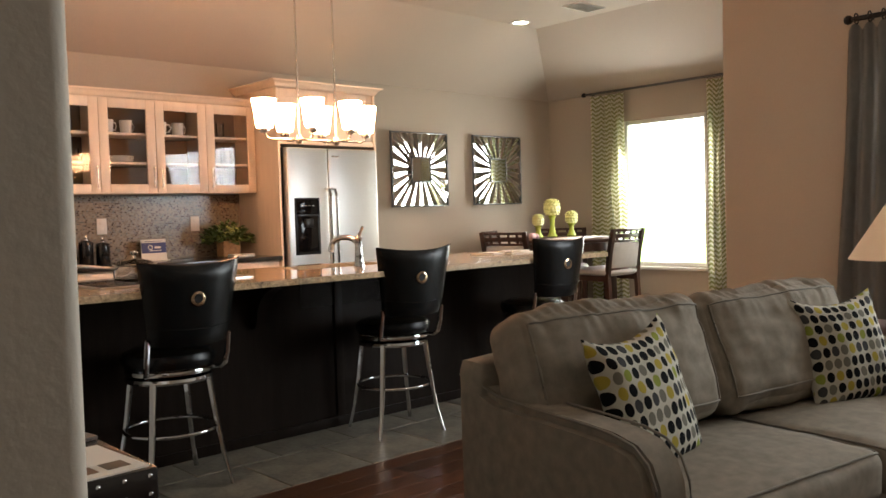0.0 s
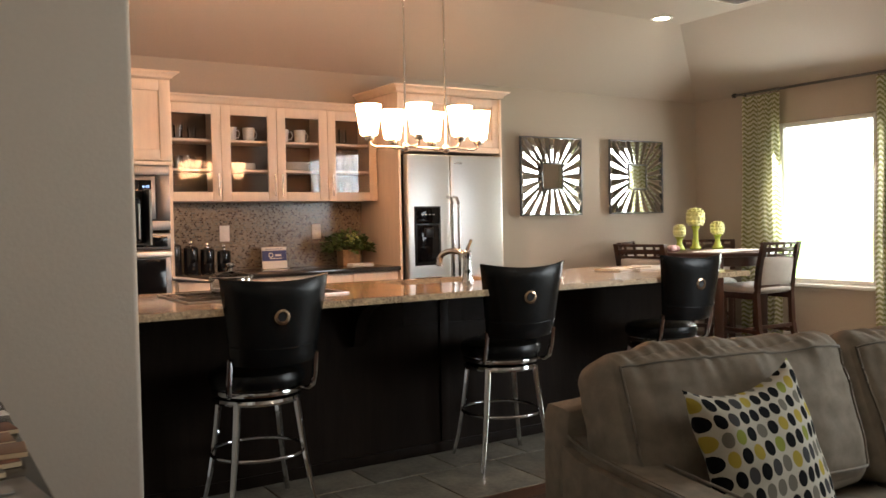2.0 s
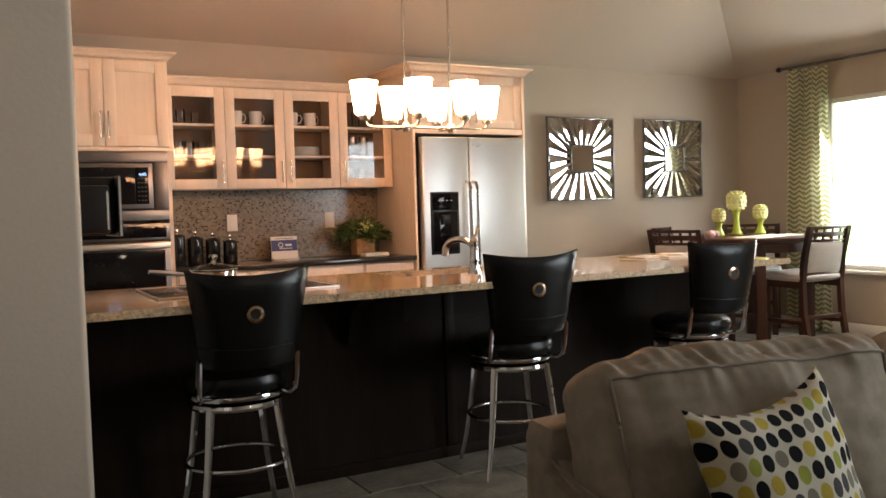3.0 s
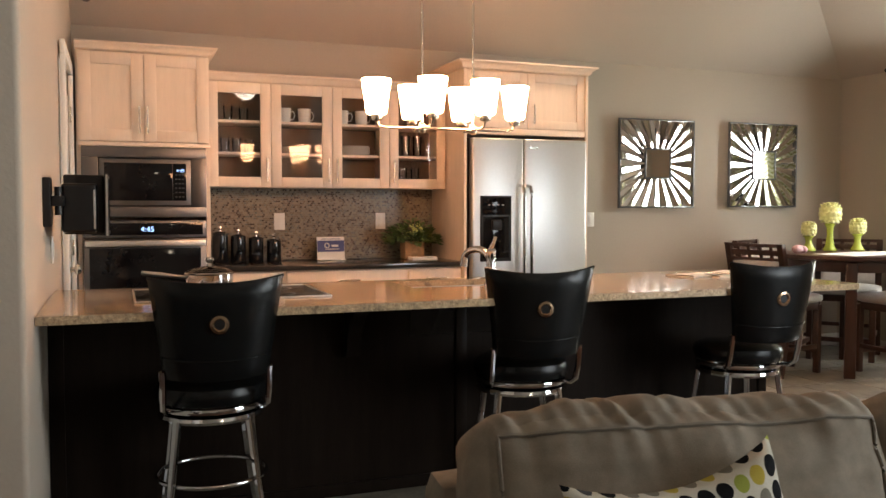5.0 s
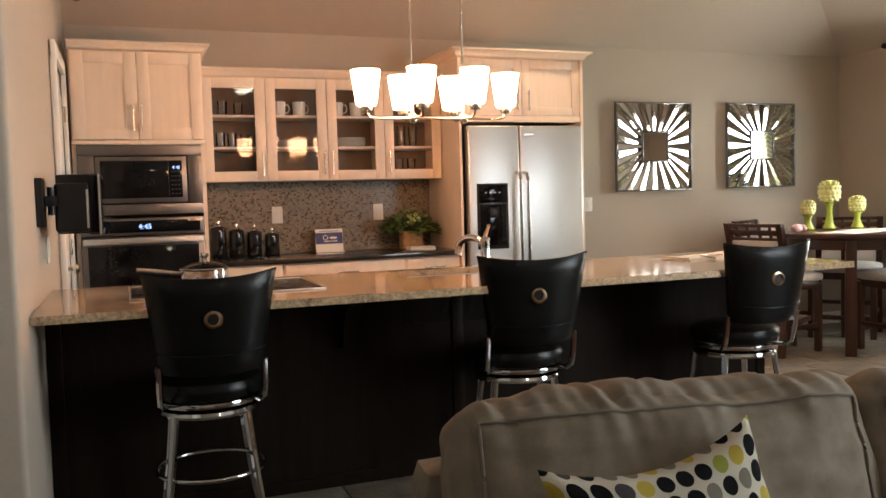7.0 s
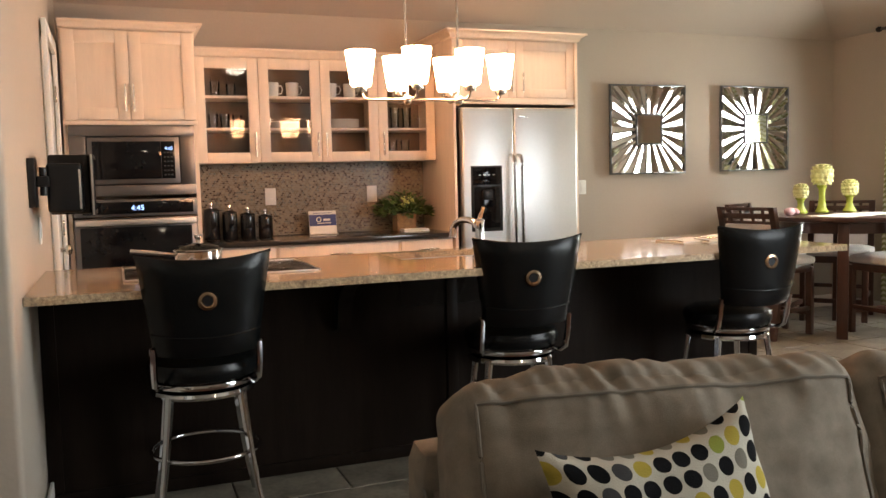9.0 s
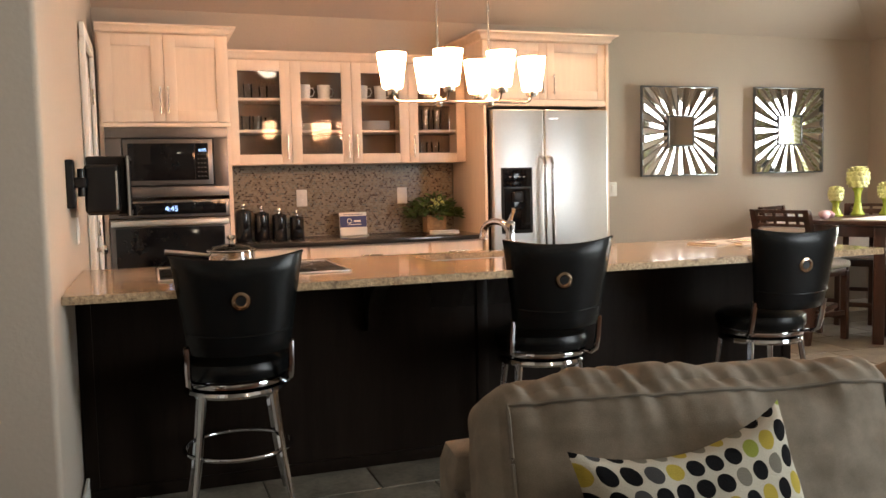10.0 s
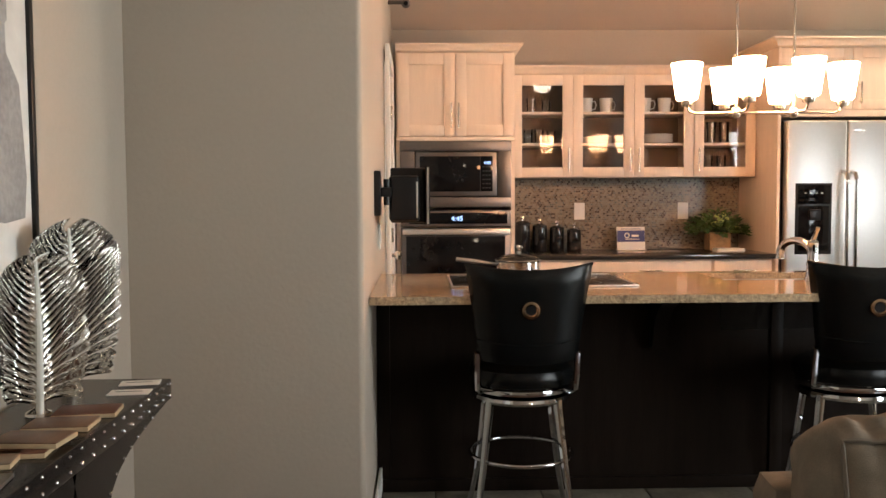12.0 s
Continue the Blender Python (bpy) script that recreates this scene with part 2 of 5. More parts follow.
def tube(pts, r, seg=10, bm=None, closed=False, rr=None):
    """A round bar along points."""
    out = bm or bmesh.new()
    t = bmesh.new()
    pts = [Vector(p) for p in pts]
    n = len(pts)
    rings = []
    up = Vector((0, 0, 1))
    for i, p in enumerate(pts):
        a, b = (pts[(i - 1) % n], pts[(i + 1) % n]) if closed else (pts[max(i - 1, 0)], pts[min(i + 1, n - 1)])
        d = (b - a).normalized()
        s = d.cross(up)
        if s.length < 0.05:
            s = d.cross(Vector((0, 1, 0)))
        s.normalize()
        u = s.cross(d)
        k = rr[i] if rr else r
        rings.append([t.verts.new(p + k * (math.cos(2 * math.pi * j / seg) * s + math.sin(2 * math.pi * j / seg) * u)) for j in range(seg)])
    for i in range(n if closed else n - 1):
        a, b = rings[i], rings[(i + 1) % n]
        for j in range(seg):
            t.faces.new((a[j], a[(j + 1) % seg], b[(j + 1) % seg], b[j]))
    if not closed:
        t.faces.new(rings[0][::-1])
        t.faces.new(rings[-1])
    bmesh.ops.recalc_face_normals(t, faces=t.faces)
    return merge(out, t)


def extrude(poly, z0, z1, bm=None, m=None):
    out = bm or bmesh.new()
    t = bmesh.new()
    lo = [t.verts.new((x, y, z0)) for x, y in poly]
    hi = [t.verts.new((x, y, z1)) for x, y in poly]
    n = len(poly)
    t.faces.new(lo[::-1])
    t.faces.new(hi)
    for i in range(n):
        t.faces.new((lo[i], lo[(i + 1) % n], hi[(i + 1) % n], hi[i]))
    bmesh.ops.recalc_face_normals(t, faces=t.faces)
    return merge(out, t, m)


def obj(name, bm, material, smooth=None):
    me = bpy.data.meshes.new(name)
    bm.to_mesh(me)
    bm.free()
    me.materials.append(material)
    if smooth is not None:
        me.shade_smooth()
        me.set_sharp_from_angle(angle=radians(smooth))
    return new(name, me)


def part(name, bm, material, parent, label="", smooth=40):
    ob = obj(name, bm, material, smooth)
    ob.parent = parent
    return tagged(ob, label)


def thing(name, m, label, category, group=""):
    ob = new(name)
    ob.matrix_world = m
    ob.empty_display_size = 0.1
    return tagged(ob, label, category, group)


def build(name, bm, material, label, smooth=None):
    return tagged(obj(name, bm, material, smooth), label, kind="structure")


# ---- the rooms ----
H, HC = 2.48, 3.0


def arc(cx, cy, r, a0, a1, n=5):
    return [(cx + r * math.cos(radians(a0 + (a1 - a0) * i / n)), cy + r * math.sin(radians(a0 + (a1 - a0) * i / n))) for i in range(n + 1)]


R = 0.022
build("wall_west", extrude([(-4.0, -2.48), *arc(-0.795 - R, -2.48 + R, R, -90, 0), (-0.795, -2.40), (-0.81, -2.38), (-0.81, -0.12), *arc(-0.022 - R, -0.12 + R, R, -90, 0), (-0.022, 1.72), (-0.15, 1.72), (-0.15, 0.02), (-0.95, 0.02), (-0.95, -2.35), (-4.0, -2.35)], 0, 3.1), PAINT, "greige painted drywall with rounded bullnose corners", 50)
wl = box(-0.15, 2.40, 0, -0.022, 3.1, 3.1)
box(-0.15, 1.72, 2.05, -0.022, 2.40, 3.1, bm=wl)
build("wall_west_2", wl, PAINT, "greige painted drywall beside the pantry door")
build("wall_north", box(-0.15, 3.1, 0, 6.72, 3.24, 3.1), PAINT, "greige painted kitchen back wall")
we = box(6.57, -0.2, 0, 6.71, 1.08, 3.1)
box(6.57, 2.09, 0, 6.71, 3.1, 3.1, bm=we)
box(6.57, 1.08, 0, 6.71, 2.09, 0.59, bm=we)
box(6.57, 1.08, 2.15, 6.71, 2.09, 3.1, bm=we)
build("wall_east", we, PAINT, "greige painted dining wall with a window")
wv = extrude([(4.8, -1.32), (4.93, -1.32), (4.93, -0.2), (6.57, -0.2), (6.57, -0.08), *arc(4.8 + R, -0.08 - R, R, 90, 180)], 0, 3.1)
box(4.8, -6.1, 0, 4.93, -3.6, 3.1, bm=wv)
box(4.8, -3.6, 0, 4.93, -1.32, 0.36, bm=wv)
box(4.8, -3.6, 2.28, 4.93, -1.32, 3.1, bm=wv)
build("wall_east_2", wv, PAINT, "greige painted living room wall with a window", 50)
ws = box(-4.1, -6.1, 0, 4.8, -5.97, 3.1)
build("wall_south", ws, PAINT, "greige painted living room end wall")
build("wall_west_3", box(-4.1, -5.97, 0, -4.0, -2.35, 3.1), PAINT, "greige painted hall wall")

cb = bmesh.new()
for quad in (((-4.1, -6.1, HC), (-4.1, 2.17, HC), (5.3, 2.17, HC), (5.3, -6.1, HC)),
             ((-4.1, 2.17, HC), (-4.1, 3.1, H), (6.57, 3.1, H), (5.3, 2.17, HC)),
             ((5.3, 2.17, HC), (6.57, 3.1, H), (6.57, -0.2, H), (5.3, -0.2, HC))):
    cb.faces.new([cb.verts.new(p) for p in quad])
bmesh.ops.remove_doubles(cb, verts=cb.verts, dist=1e-4)
bmesh.ops.recalc_face_normals(cb, faces=cb.faces)
for f in bmesh.ops.extrude_face_region(cb, geom=cb.faces[:])["geom"]:
    if isinstance(f, bmesh.types.BMVert):
        f.co.z += 0.06
bmesh.ops.recalc_face_normals(cb, faces=cb.faces)
build("ceiling", cb, CEIL, "taupe painted raised ceiling with sloped sides")

build("floor", box(-4.1, -6.1, -0.12, 6.72, 3.2, -0.012), GROUT, "subfloor under tile and plank flooring")
build("ground", box(-60, -60, -0.4, 60, 60, -0.3), LAWN, "green lawn around the house")


def outdoors(name, m, w, h, strength, label):
    """Plain bright distance outside a window: pale sky over soft sunlit green."""
    mt = bpy.data.materials.new(name)
    mt.use_nodes = True
    nt = mt.node_tree
    nt.nodes.remove(nt.nodes["Principled BSDF"])
    em = nt.nodes.new("ShaderNodeEmission")
    tc, nz, rp, sp = (nt.nodes.new("ShaderNode" + k) for k in ("TexCoord", "TexNoise", "ValToRGB", "SeparateXYZ"))
    nz.inputs["Scale"].default_value, nz.inputs["Detail"].default_value = 1.6, 8
    nt.links.new(tc.outputs["Object"], nz.inputs["Vector"])
    nt.links.new(tc.outputs["Object"], sp.inputs[0])
    ad = nt.nodes.new("ShaderNodeMath")
    ad.operation = "MULTIPLY_ADD"
    ad.inputs[1].default_value = 0.22
    nt.links.new(sp.outputs[1], ad.inputs[0])
    nt.links.new(nz.outputs[0], ad.inputs[2])
    el = rp.color_ramp.elements
    el[0].position, el[0].color = 0.40, (0.36, 0.50, 0.20, 1)
    el[1].position, el[1].color = 0.62, (1.0, 1.0, 0.96, 1)
    nt.links.new(ad.outputs[0], rp.inputs[0])
    nt.links.new(rp.outputs[0], em.inputs[0])
    em.inputs[1].default_value = strength
    nt.links.new(em.outputs[0], nt.nodes["Material Output"].inputs[0])
    b = bmesh.new()
    b.faces.new([b.verts.new(p) for p in ((-w / 2, -h / 2, 0), (w / 2, -h / 2, 0), (w / 2, h / 2, 0), (-w / 2, h / 2, 0))])
    o = obj(name, b, mt)
    o.matrix_world = m
    return tagged(o, label, kind="structure")


outdoors("backdrop_1", look((8.4, 2.2, 1.6), (20, 2.2, 1.6)), 7, 5, 9.0, "overexposed daylight outside the dining window")
outdoors("backdrop_2", look((7.6, -3.4, 1.6), (20, -3.4, 1.6)), 6, 5, 3.0, "bright garden outside the living room window")

# ---- windows and doors ----


def window(name, x, y0, y1, z0, z1, along, inward, lights, label, rail=True):
    """A sash window with frame, sill and panes. along: 'y' (in an x wall) or 'x' (in a y wall); inward: +1 or -1."""
    w = tagged(new(name), label, "window", kind="structure")

    def bx(a0, d0, c0, a1, d1, c1, bev=0.004):
        return box(x + d0, a0, c0, x + d1, a1, c1, bev) if along == "y" else box(a0, x + d0, c0, a1, x + d1, c1, bev)
    f = 0.045
    fr = bmesh.new()
    mid = [(y0 + f, (z0 + z1) / 2 - 0.02, y1 - f, (z0 + z1) / 2 + 0.02)] if rail else []
    for a0, c0, a1, c1 in [(y0, z0, y0 + f, z1), (y1 - f, z0, y1, z1), (y0 + f, z0, y1 - f, z0 + f), (y0 + f, z1 - f, y1 - f, z1)] + mid:
        merge(fr, bx(a0, 0.03, c0, a1, 0.09, c1))
    part("window_frame", fr, WHITE, w)
    part("window_sill", bx(y0 - 0.04, -0.045 if inward < 0 else 0.08, z0 - 0.035, y1 + 0.04, 0.029 if inward < 0 else 0.16, z0 - 0.002, 0.008), WHITE, w)
    n = lights
    for i in range(n):
        a, b = y0 + f + (y1 - y0 - 2 * f) * i / n, y0 + f + (y1 - y0 - 2 * f) * (i + 1) / n
        for c0, c1 in ((z0 + f, (z0 + z1) / 2 - 0.02), ((z0 + z1) / 2 + 0.02, z1 - f)) if rail else ((z0 + f, z1 - f),):
            p = part("pane", bx(a, 0.055, c0, b, 0.060, c1, 0), BLUEGLASS, w, smooth=None)
            p.visible_shadow = False
    return w


window("window_1", 6.57, 1.08, 2.09, 0.59, 2.15, "y", -1, 1, "white-framed bright dining window with a white sill", False)
window("window_2", 4.8, -3.6, -1.32, 0.36, 2.28, "y", -1, 3, "white-framed living room window")

door = tagged(new("door_1"), "white panelled pantry door, closed, satin nickel knob", "door", kind="structure")
casing = bmesh.new()
for y0, y1, z0, z1 in ((1.655, 1.725, 0, 2.05), (2.395, 2.45, 0, 2.05), (1.655, 2.45, 2.05, 2.12)):
    box(-0.012, y0, z0, 0.012, y1, z1, 0.005, bm=casing)
part("casing", casing, WHITE, door)
slab = box(-0.06, 1.73, 0.012, -0.02, 2.39, 2.045, 0.003)
for z0, z1 in ((0.15, 0.75), (0.85, 1.25), (1.35, 1.92)):
    for y0, y1 in ((1.82, 2.03), (2.09, 2.30)):
        box(-0.022, y0, z0, -0.010, y1, z1, 0.008, bm=slab)
part("door_leaf", slab, WHITE, door)
kn = rod((-0.02, 1.80, 0.96), (0.03, 1.80, 0.96), 0.012)
merge(kn, lathe([(0.0, 0.0), (0.02, 0.004), (0.028, 0.018), (0.024, 0.032), (0, 0.038)], 18, m=pose(0.028, 1.80, 0.96, 0, 90, 0)))
merge(kn, lathe([(0.0, 0.0), (0.03, 0.0), (0.03, 0.006), (0, 0.008)], 18, m=pose(-0.018, 1.80, 0.96, 0, 90, 0)))
part("door_knob", kn, NICKEL, door)
for z in (0.25, 1.05, 1.82):
    part("hinge", box(-0.012, 2.375, z - 0.045, 0.004, 2.40, z + 0.045, 0.003), NICKEL, door)

bb = bmesh.new()
for b in ((-0.80, -0.135, 0, -0.03, -0.121, 0.11), (-0.014, -0.09, 0, 0.0, 1.655, 0.11), (3.60, 3.085, 0, 6.57, 3.099, 0.11), (6.555, -0.08, 0, 6.569, 3.08, 0.11), (-0.809, -2.45, 0, -0.795, -0.136, 0.11), (4.785, -5.9, 0, 4.799, -0.1, 0.11), (4.8, -0.079, 0, 6.55, -0.065, 0.11)):
    box(*b, 0.004, bm=bb)
build("baseboard", bb, WHITE, "white painted baseboard", 40)

# ---- kitchen cabinets ----


def handle(parent, p, q, off, r=0.006):
    """A bar pull between p and q, standing off its door by the vector off."""
    p, q, off = Vector(p), Vector(q), Vector(off)
    b = rod(p + off, q + off, r, seg=10)
    for k in (0.12, 0.88):
        c = p.lerp(q, k)
        rod(c, c + off, r * 0.8, seg=8, bm=b)
    return part("handle", b, NICKEL, parent, "satin nickel bar pull")


def shaker(parent, x0, x1, z0, z1, y, stile=0.06, glass_pane=False):
    """A shaker door whose front is at -y of its carcass."""
    g = 0.0015
    x0, x1, z0, z1 = x0 + g, x1 - g, z0 + g, z1 - g
    b = bmesh.new()
    for a in ((x0, z0, x0 + stile, z1), (x1 - stile, z0, x1, z1), (x0 + stile, z0, x1 - stile, z0 + stile), (x0 + stile, z1 - stile, x1 - stile, z1)):
        box(a[0], y - 0.02, a[1], a[2], y, a[3], 0.002, bm=b)
    if not glass_pane:
        box(x0 + stile - 0.002, y - 0.007, z0 + stile - 0.002, x1 - stile + 0.002, y - 0.001, z1 - stile + 0.002, bm=b)
    d = part("door", b, CAB, parent)
    if glass_pane:
        p = part("pane", box(x0 + stile - 0.004, y - 0.012, z0 + stile - 0.004, x1 - stile + 0.004, y - 0.008, z1 - stile + 0.004), PANE, d, "clear glass pane", None)
        p.visible_shadow = False
    return d


def crown(x0, x1, y0, y1, z, h, proj, left=True, right=True):
    """Crown moulding round the front and the free ends of a cabinet top."""
    prof = ((0.0, 0.0), (0.25, 0.15), (0.35, 0.45), (0.8, 0.75), (1.0, 0.8), (1.0, 1.0))
    b = bmesh.new()
    rows = []
    for o, k in prof:
        e = o * proj
        xa, xb, ya = x0 - (e if left else 0), x1 + (e if right else 0), y0 - e
        rows.append([b.verts.new(p) for p in ((xa, y1, z + k * h), (xa, ya, z + k * h), (xb, ya, z + k * h), (xb, y1, z + k * h))])
    for a, c in zip(rows, rows[1:]):
        for i in range(3):
            b.faces.new((a[i], a[i + 1], c[i + 1], c[i]))
    b.faces.new(rows[-1])
    b.faces.new(rows[0][::-1])
    b.faces.new([r[0] for r in rows][::-1])
    bmesh.ops.recalc_face_normals(b, faces=b.faces)
    return b


YW = 3.098
# oven tower
tw = thing("oven_cabinet", pose(0, 0, 0), "whitewashed wood tall oven cabinet beside the pantry door", "cabinet", "kitchen cabinets")
bd = box(0.022, 2.48, 0.0, 0.045, YW, 2.215)
box(0.762, 2.48, 0.0, 0.786, YW, 2.215, bm=bd)
box(0.045, 3.07, 0.1, 0.762, YW, 2.215, bm=bd)
box(0.045, 2.49, 1.635, 0.762, 3.07, 1.665, bm=bd)
box(0.045, 2.49, 2.20, 0.762, 3.07, 2.215, bm=bd)
box(0.045, 2.52, 0.0, 0.762, 3.07, 0.22, bm=bd)
part("body", bd, CAB, tw)
for x0, x1 in ((0.034, 0.402), (0.402, 0.780)):
    d = shaker(tw, x0, x1, 1.680, 2.208, 2.48, 0.07)
    xh = 0.375 if x0 < 0.2 else 0.421
    handle(d, (xh, 2.46, 1.73), (xh, 2.46, 1.89), (0, -0.03, 0))
part("face_rail", box(0.022, 2.462, 1.652, 0.786, 2.48, 1.678, 0.003), CAB, tw)
part("crown_moulding", crown(0.022, 0.786, 2.46, YW, 2.2155, 0.048, 0.048, left=False), CAB, tw)
dr = shaker(tw, 0.030, 0.780, 0.11, 0.38, 2.48)
handle(dr, (0.33, 2.46, 0.25), (0.48, 2.46, 0.25), (0, -0.03, 0))


def digits(text, x, y, z, h):
    """Raised characters that face -y."""
    cu = bpy.data.curves.new("digits", "FONT")
    cu.body, cu.size, cu.extrude, cu.resolution_u = text, h * 1.4, 0.0006, 3
    o = bpy.data.objects.new("digits", cu)
    me = bpy.data.meshes.new_from_object(o)
    t = bmesh.new()
    t.from_mesh(me)
    bpy.data.objects.remove(o)
    bpy.data.meshes.remove(me)
    bmesh.ops.transform(t, matrix=pose(x, y, z, 90, 0, 0), verts=t.verts)
    return t


mw = thing("microwave", pose(0, 0, 0), "built-in stainless microwave with black glass and blue clock", "microwave")
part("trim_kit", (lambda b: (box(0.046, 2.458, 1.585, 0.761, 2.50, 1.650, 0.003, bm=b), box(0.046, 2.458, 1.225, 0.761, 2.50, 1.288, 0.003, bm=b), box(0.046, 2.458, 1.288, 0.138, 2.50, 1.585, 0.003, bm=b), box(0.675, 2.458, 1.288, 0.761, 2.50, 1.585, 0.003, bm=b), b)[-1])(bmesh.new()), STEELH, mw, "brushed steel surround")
part("gap", box(0.139, 2.470, 1.289, 0.674, 2.49, 1.584), BLACK, mw)
part("door_frame", box(0.145, 2.452, 1.297, 0.668, 2.475, 1.577, 0.004), STEELH, mw)
part("door_glass", box(0.172, 2.446, 1.326, 0.560, 2.454, 1.552, 0.002), BLACKGLASS, mw)
part("control_panel", box(0.562, 2.446, 1.326, 0.640, 2.454, 1.552, 0.002), BLACKGLASS, mw)
part("clock_display", digits("4:45", 0.582, 2.4445, 1.500, 0.020), DISPLAY, mw, "lit blue clock digits", None)
keys = bmesh.new()
for i in range(6):
    for j in range(3):
        box(0.575 + j * 0.02, 2.4450, 1.345 + i * 0.027, 0.587 + j * 0.02, 2.4462, 1.353 + i * 0.027, bm=keys)
part("keypad", keys, mat("keypad_grey", (0.03, 0.03, 0.032), 0.5), mw)

ov = thing("wall_oven", pose(0, 0, 0), "built-in stainless wall oven with black glass door", "oven")
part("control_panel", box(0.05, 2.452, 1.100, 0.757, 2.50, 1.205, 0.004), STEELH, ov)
part("control_glass", box(0.10, 2.446, 1.118, 0.735, 2.454, 1.190, 0.002), BLACKGLASS, ov)
part("clock_display", digits("4:45", 0.372, 2.4445, 1.138, 0.032), DISPLAY, ov, "lit blue clock digits", None)
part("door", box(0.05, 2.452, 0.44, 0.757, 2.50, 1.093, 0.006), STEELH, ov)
part("door_glass", box(0.082, 2.445, 0.50, 0.722, 2.454, 1.038, 0.004), BLACKGLASS, ov)
hb = box(0.06, 2.398, 1.050, 0.747, 2.414, 1.086, 0.006, 3)
for x in (0.11, 0.70):
    rod((x, 2.41, 1.068), (x, 2.455, 1.068), 0.010, bm=hb)
part("handle", hb, STEEL, ov, "brushed steel bar handle")
part("lower_panel", box(0.05, 2.462, 0.385, 0.757, 2.50, 0.435, 0.003), STEELH, ov)

# glass-front wall cabinets, one carcass a unit
EDGES = (0.800, 1.217, 1.638, 2.050, 2.478)
UZ0, UZ1 = 1.425, 2.120


def upper(x0, x1, doors, hside):
    u = thing("wall_cabinet", pose(0, 0, 0), "whitewashed wood wall cabinet with glass doors and dishes inside", "cabinet", "kitchen cabinets")
    b = box(x0, 2.80, UZ0, x0 + 0.018, YW, UZ1)
    box(x1 - 0.018, 2.80, UZ0, x1, YW, UZ1, bm=b)
    box(x0 + 0.018, 2.80, UZ0, x1 - 0.018, YW, UZ0 + 0.018, bm=b)
    box(x0 + 0.018, 2.80, UZ1 - 0.018, x1 - 0.018, YW, UZ1, bm=b)
    part("body", b, CAB, u)
    part("back_panel", box(x0 + 0.018, 3.08, UZ0 + 0.018, x1 - 0.018, 3.092, UZ1 - 0.018), CABIN, u, "cabinet back panel in brown darkened to stand for the shade inside")
    for z in (1.648, 1.862):
        part("shelf", box(x0 + 0.019, 2.815, z - 0.009, x1 - 0.019, 3.079, z + 0.009, 0.002), CAB, u)
    for (a, c), s in zip(doors, hside):
        d = shaker(u, a, c, UZ0 - 0.004, UZ1 - 0.004, 2.80, 0.068, True)
        xh = c - 0.03 if s > 0 else a + 0.03
        handle(d, (xh, 2.78, 1.46), (xh, 2.78, 1.62), (0, -0.03, 0))
    return u


upper(EDGES[0], EDGES[1], [(EDGES[0], EDGES[1])], [1])
upper(EDGES[1], EDGES[3], [(EDGES[1], EDGES[2]), (EDGES[2], EDGES[3])], [1, -1])
upper(EDGES[3], EDGES[4], [(EDGES[3], EDGES[4])], [-1])
tagged(build("trim", crown(0.790, 2.484, 2.78, YW, UZ1 + 0.001, 0.055, 0.045, left=False, right=False), CAB, "whitewashed crown moulding over the wall cabinets", 40))

# base run and worktop
for x0, x1 in ((0.790, 1.245), (1.245, 2.078), (2.078, 2.478)):
    bc = thing("base_cabinet", pose(0, 0, 0), "whitewashed wood base cabinet with a drawer under black granite", "cabinet", "kitchen cabinets")
    b = box(x0 + 0.001, 2.48, 0.10, x1 - 0.001, YW, 0.878)
    box(x0 + 0.001, 2.55, 0.0, x1 - 0.001, YW, 0.10, bm=b)
    part("body", b, CAB, bc)
    d = part("drawer", box(x0 + 0.012, 2.462, 0.745, x1 - 0.012, 2.48, 0.868, 0.004), CAB, bc)
    xm = (x0 + x1) / 2
    handle(d, (xm - 0.075, 2.462, 0.805), (xm + 0.075, 2.462, 0.805), (0, -0.03, 0))
    n = 2 if x1 - x0 > 0.6 else 1
    for i in range(n):
        a, c = x0 + 0.012 + (x1 - x0 - 0.024) * i / n, x0 + 0.012 + (x1 - x0 - 0.024) * (i + 1) / n
        shaker(bc, a, c, 0.115, 0.735, 2.48)
tagged(obj("worktop", box(0.788, 2.432, 0.880, 2.484, YW, 0.912, 0.004), GRAN2, 40), "polished black granite worktop on the back cabinets", "countertop")
build("backsplash", box(0.788, 3.088, 0.914, 2.484, 3.0975, 1.423), MOSAIC, "brown and grey glass mosaic tile backsplash")
for x in (1.321, 2.073):
    s = thing("wall_outlet", pose(x, 3.086, 1.187), "cream plastic outlet plate on the mosaic backsplash", "outlet", "outlets")
    part("plate", box(-0.038, -0.007, -0.06, 0.038, 0, 0.06, 0.003), WHITE, s)
    for z in (-0.024, 0.024):
        part("socket", box(-0.016, -0.0095, z - 0.015, 0.016, -0.006, z + 0.015, 0.003), WHITE, s)

# refrigerator enclosure and refrigerator
fc = thing("fridge_cabinet", pose(0, 0, 0), "whitewashed wood cabinet surround above and beside the refrigerator", "cabinet", "kitchen cabinets")
part("side_panel", box(2.486, 2.45, 0, 2.508, YW, 2.245, 0.002), CAB, fc)
part("side_panel", box(3.448, 2.45, 0, 3.470, YW, 2.245, 0.002), CAB, fc)
b = box(2.509, 2.48, 1.80, 3.447, YW, 2.245)
part("body", b, CAB, fc)
part("face_rail", box(2.509, 2.455, 1.80, 3.447, 2.479, 1.842, 0.002), CAB, fc)
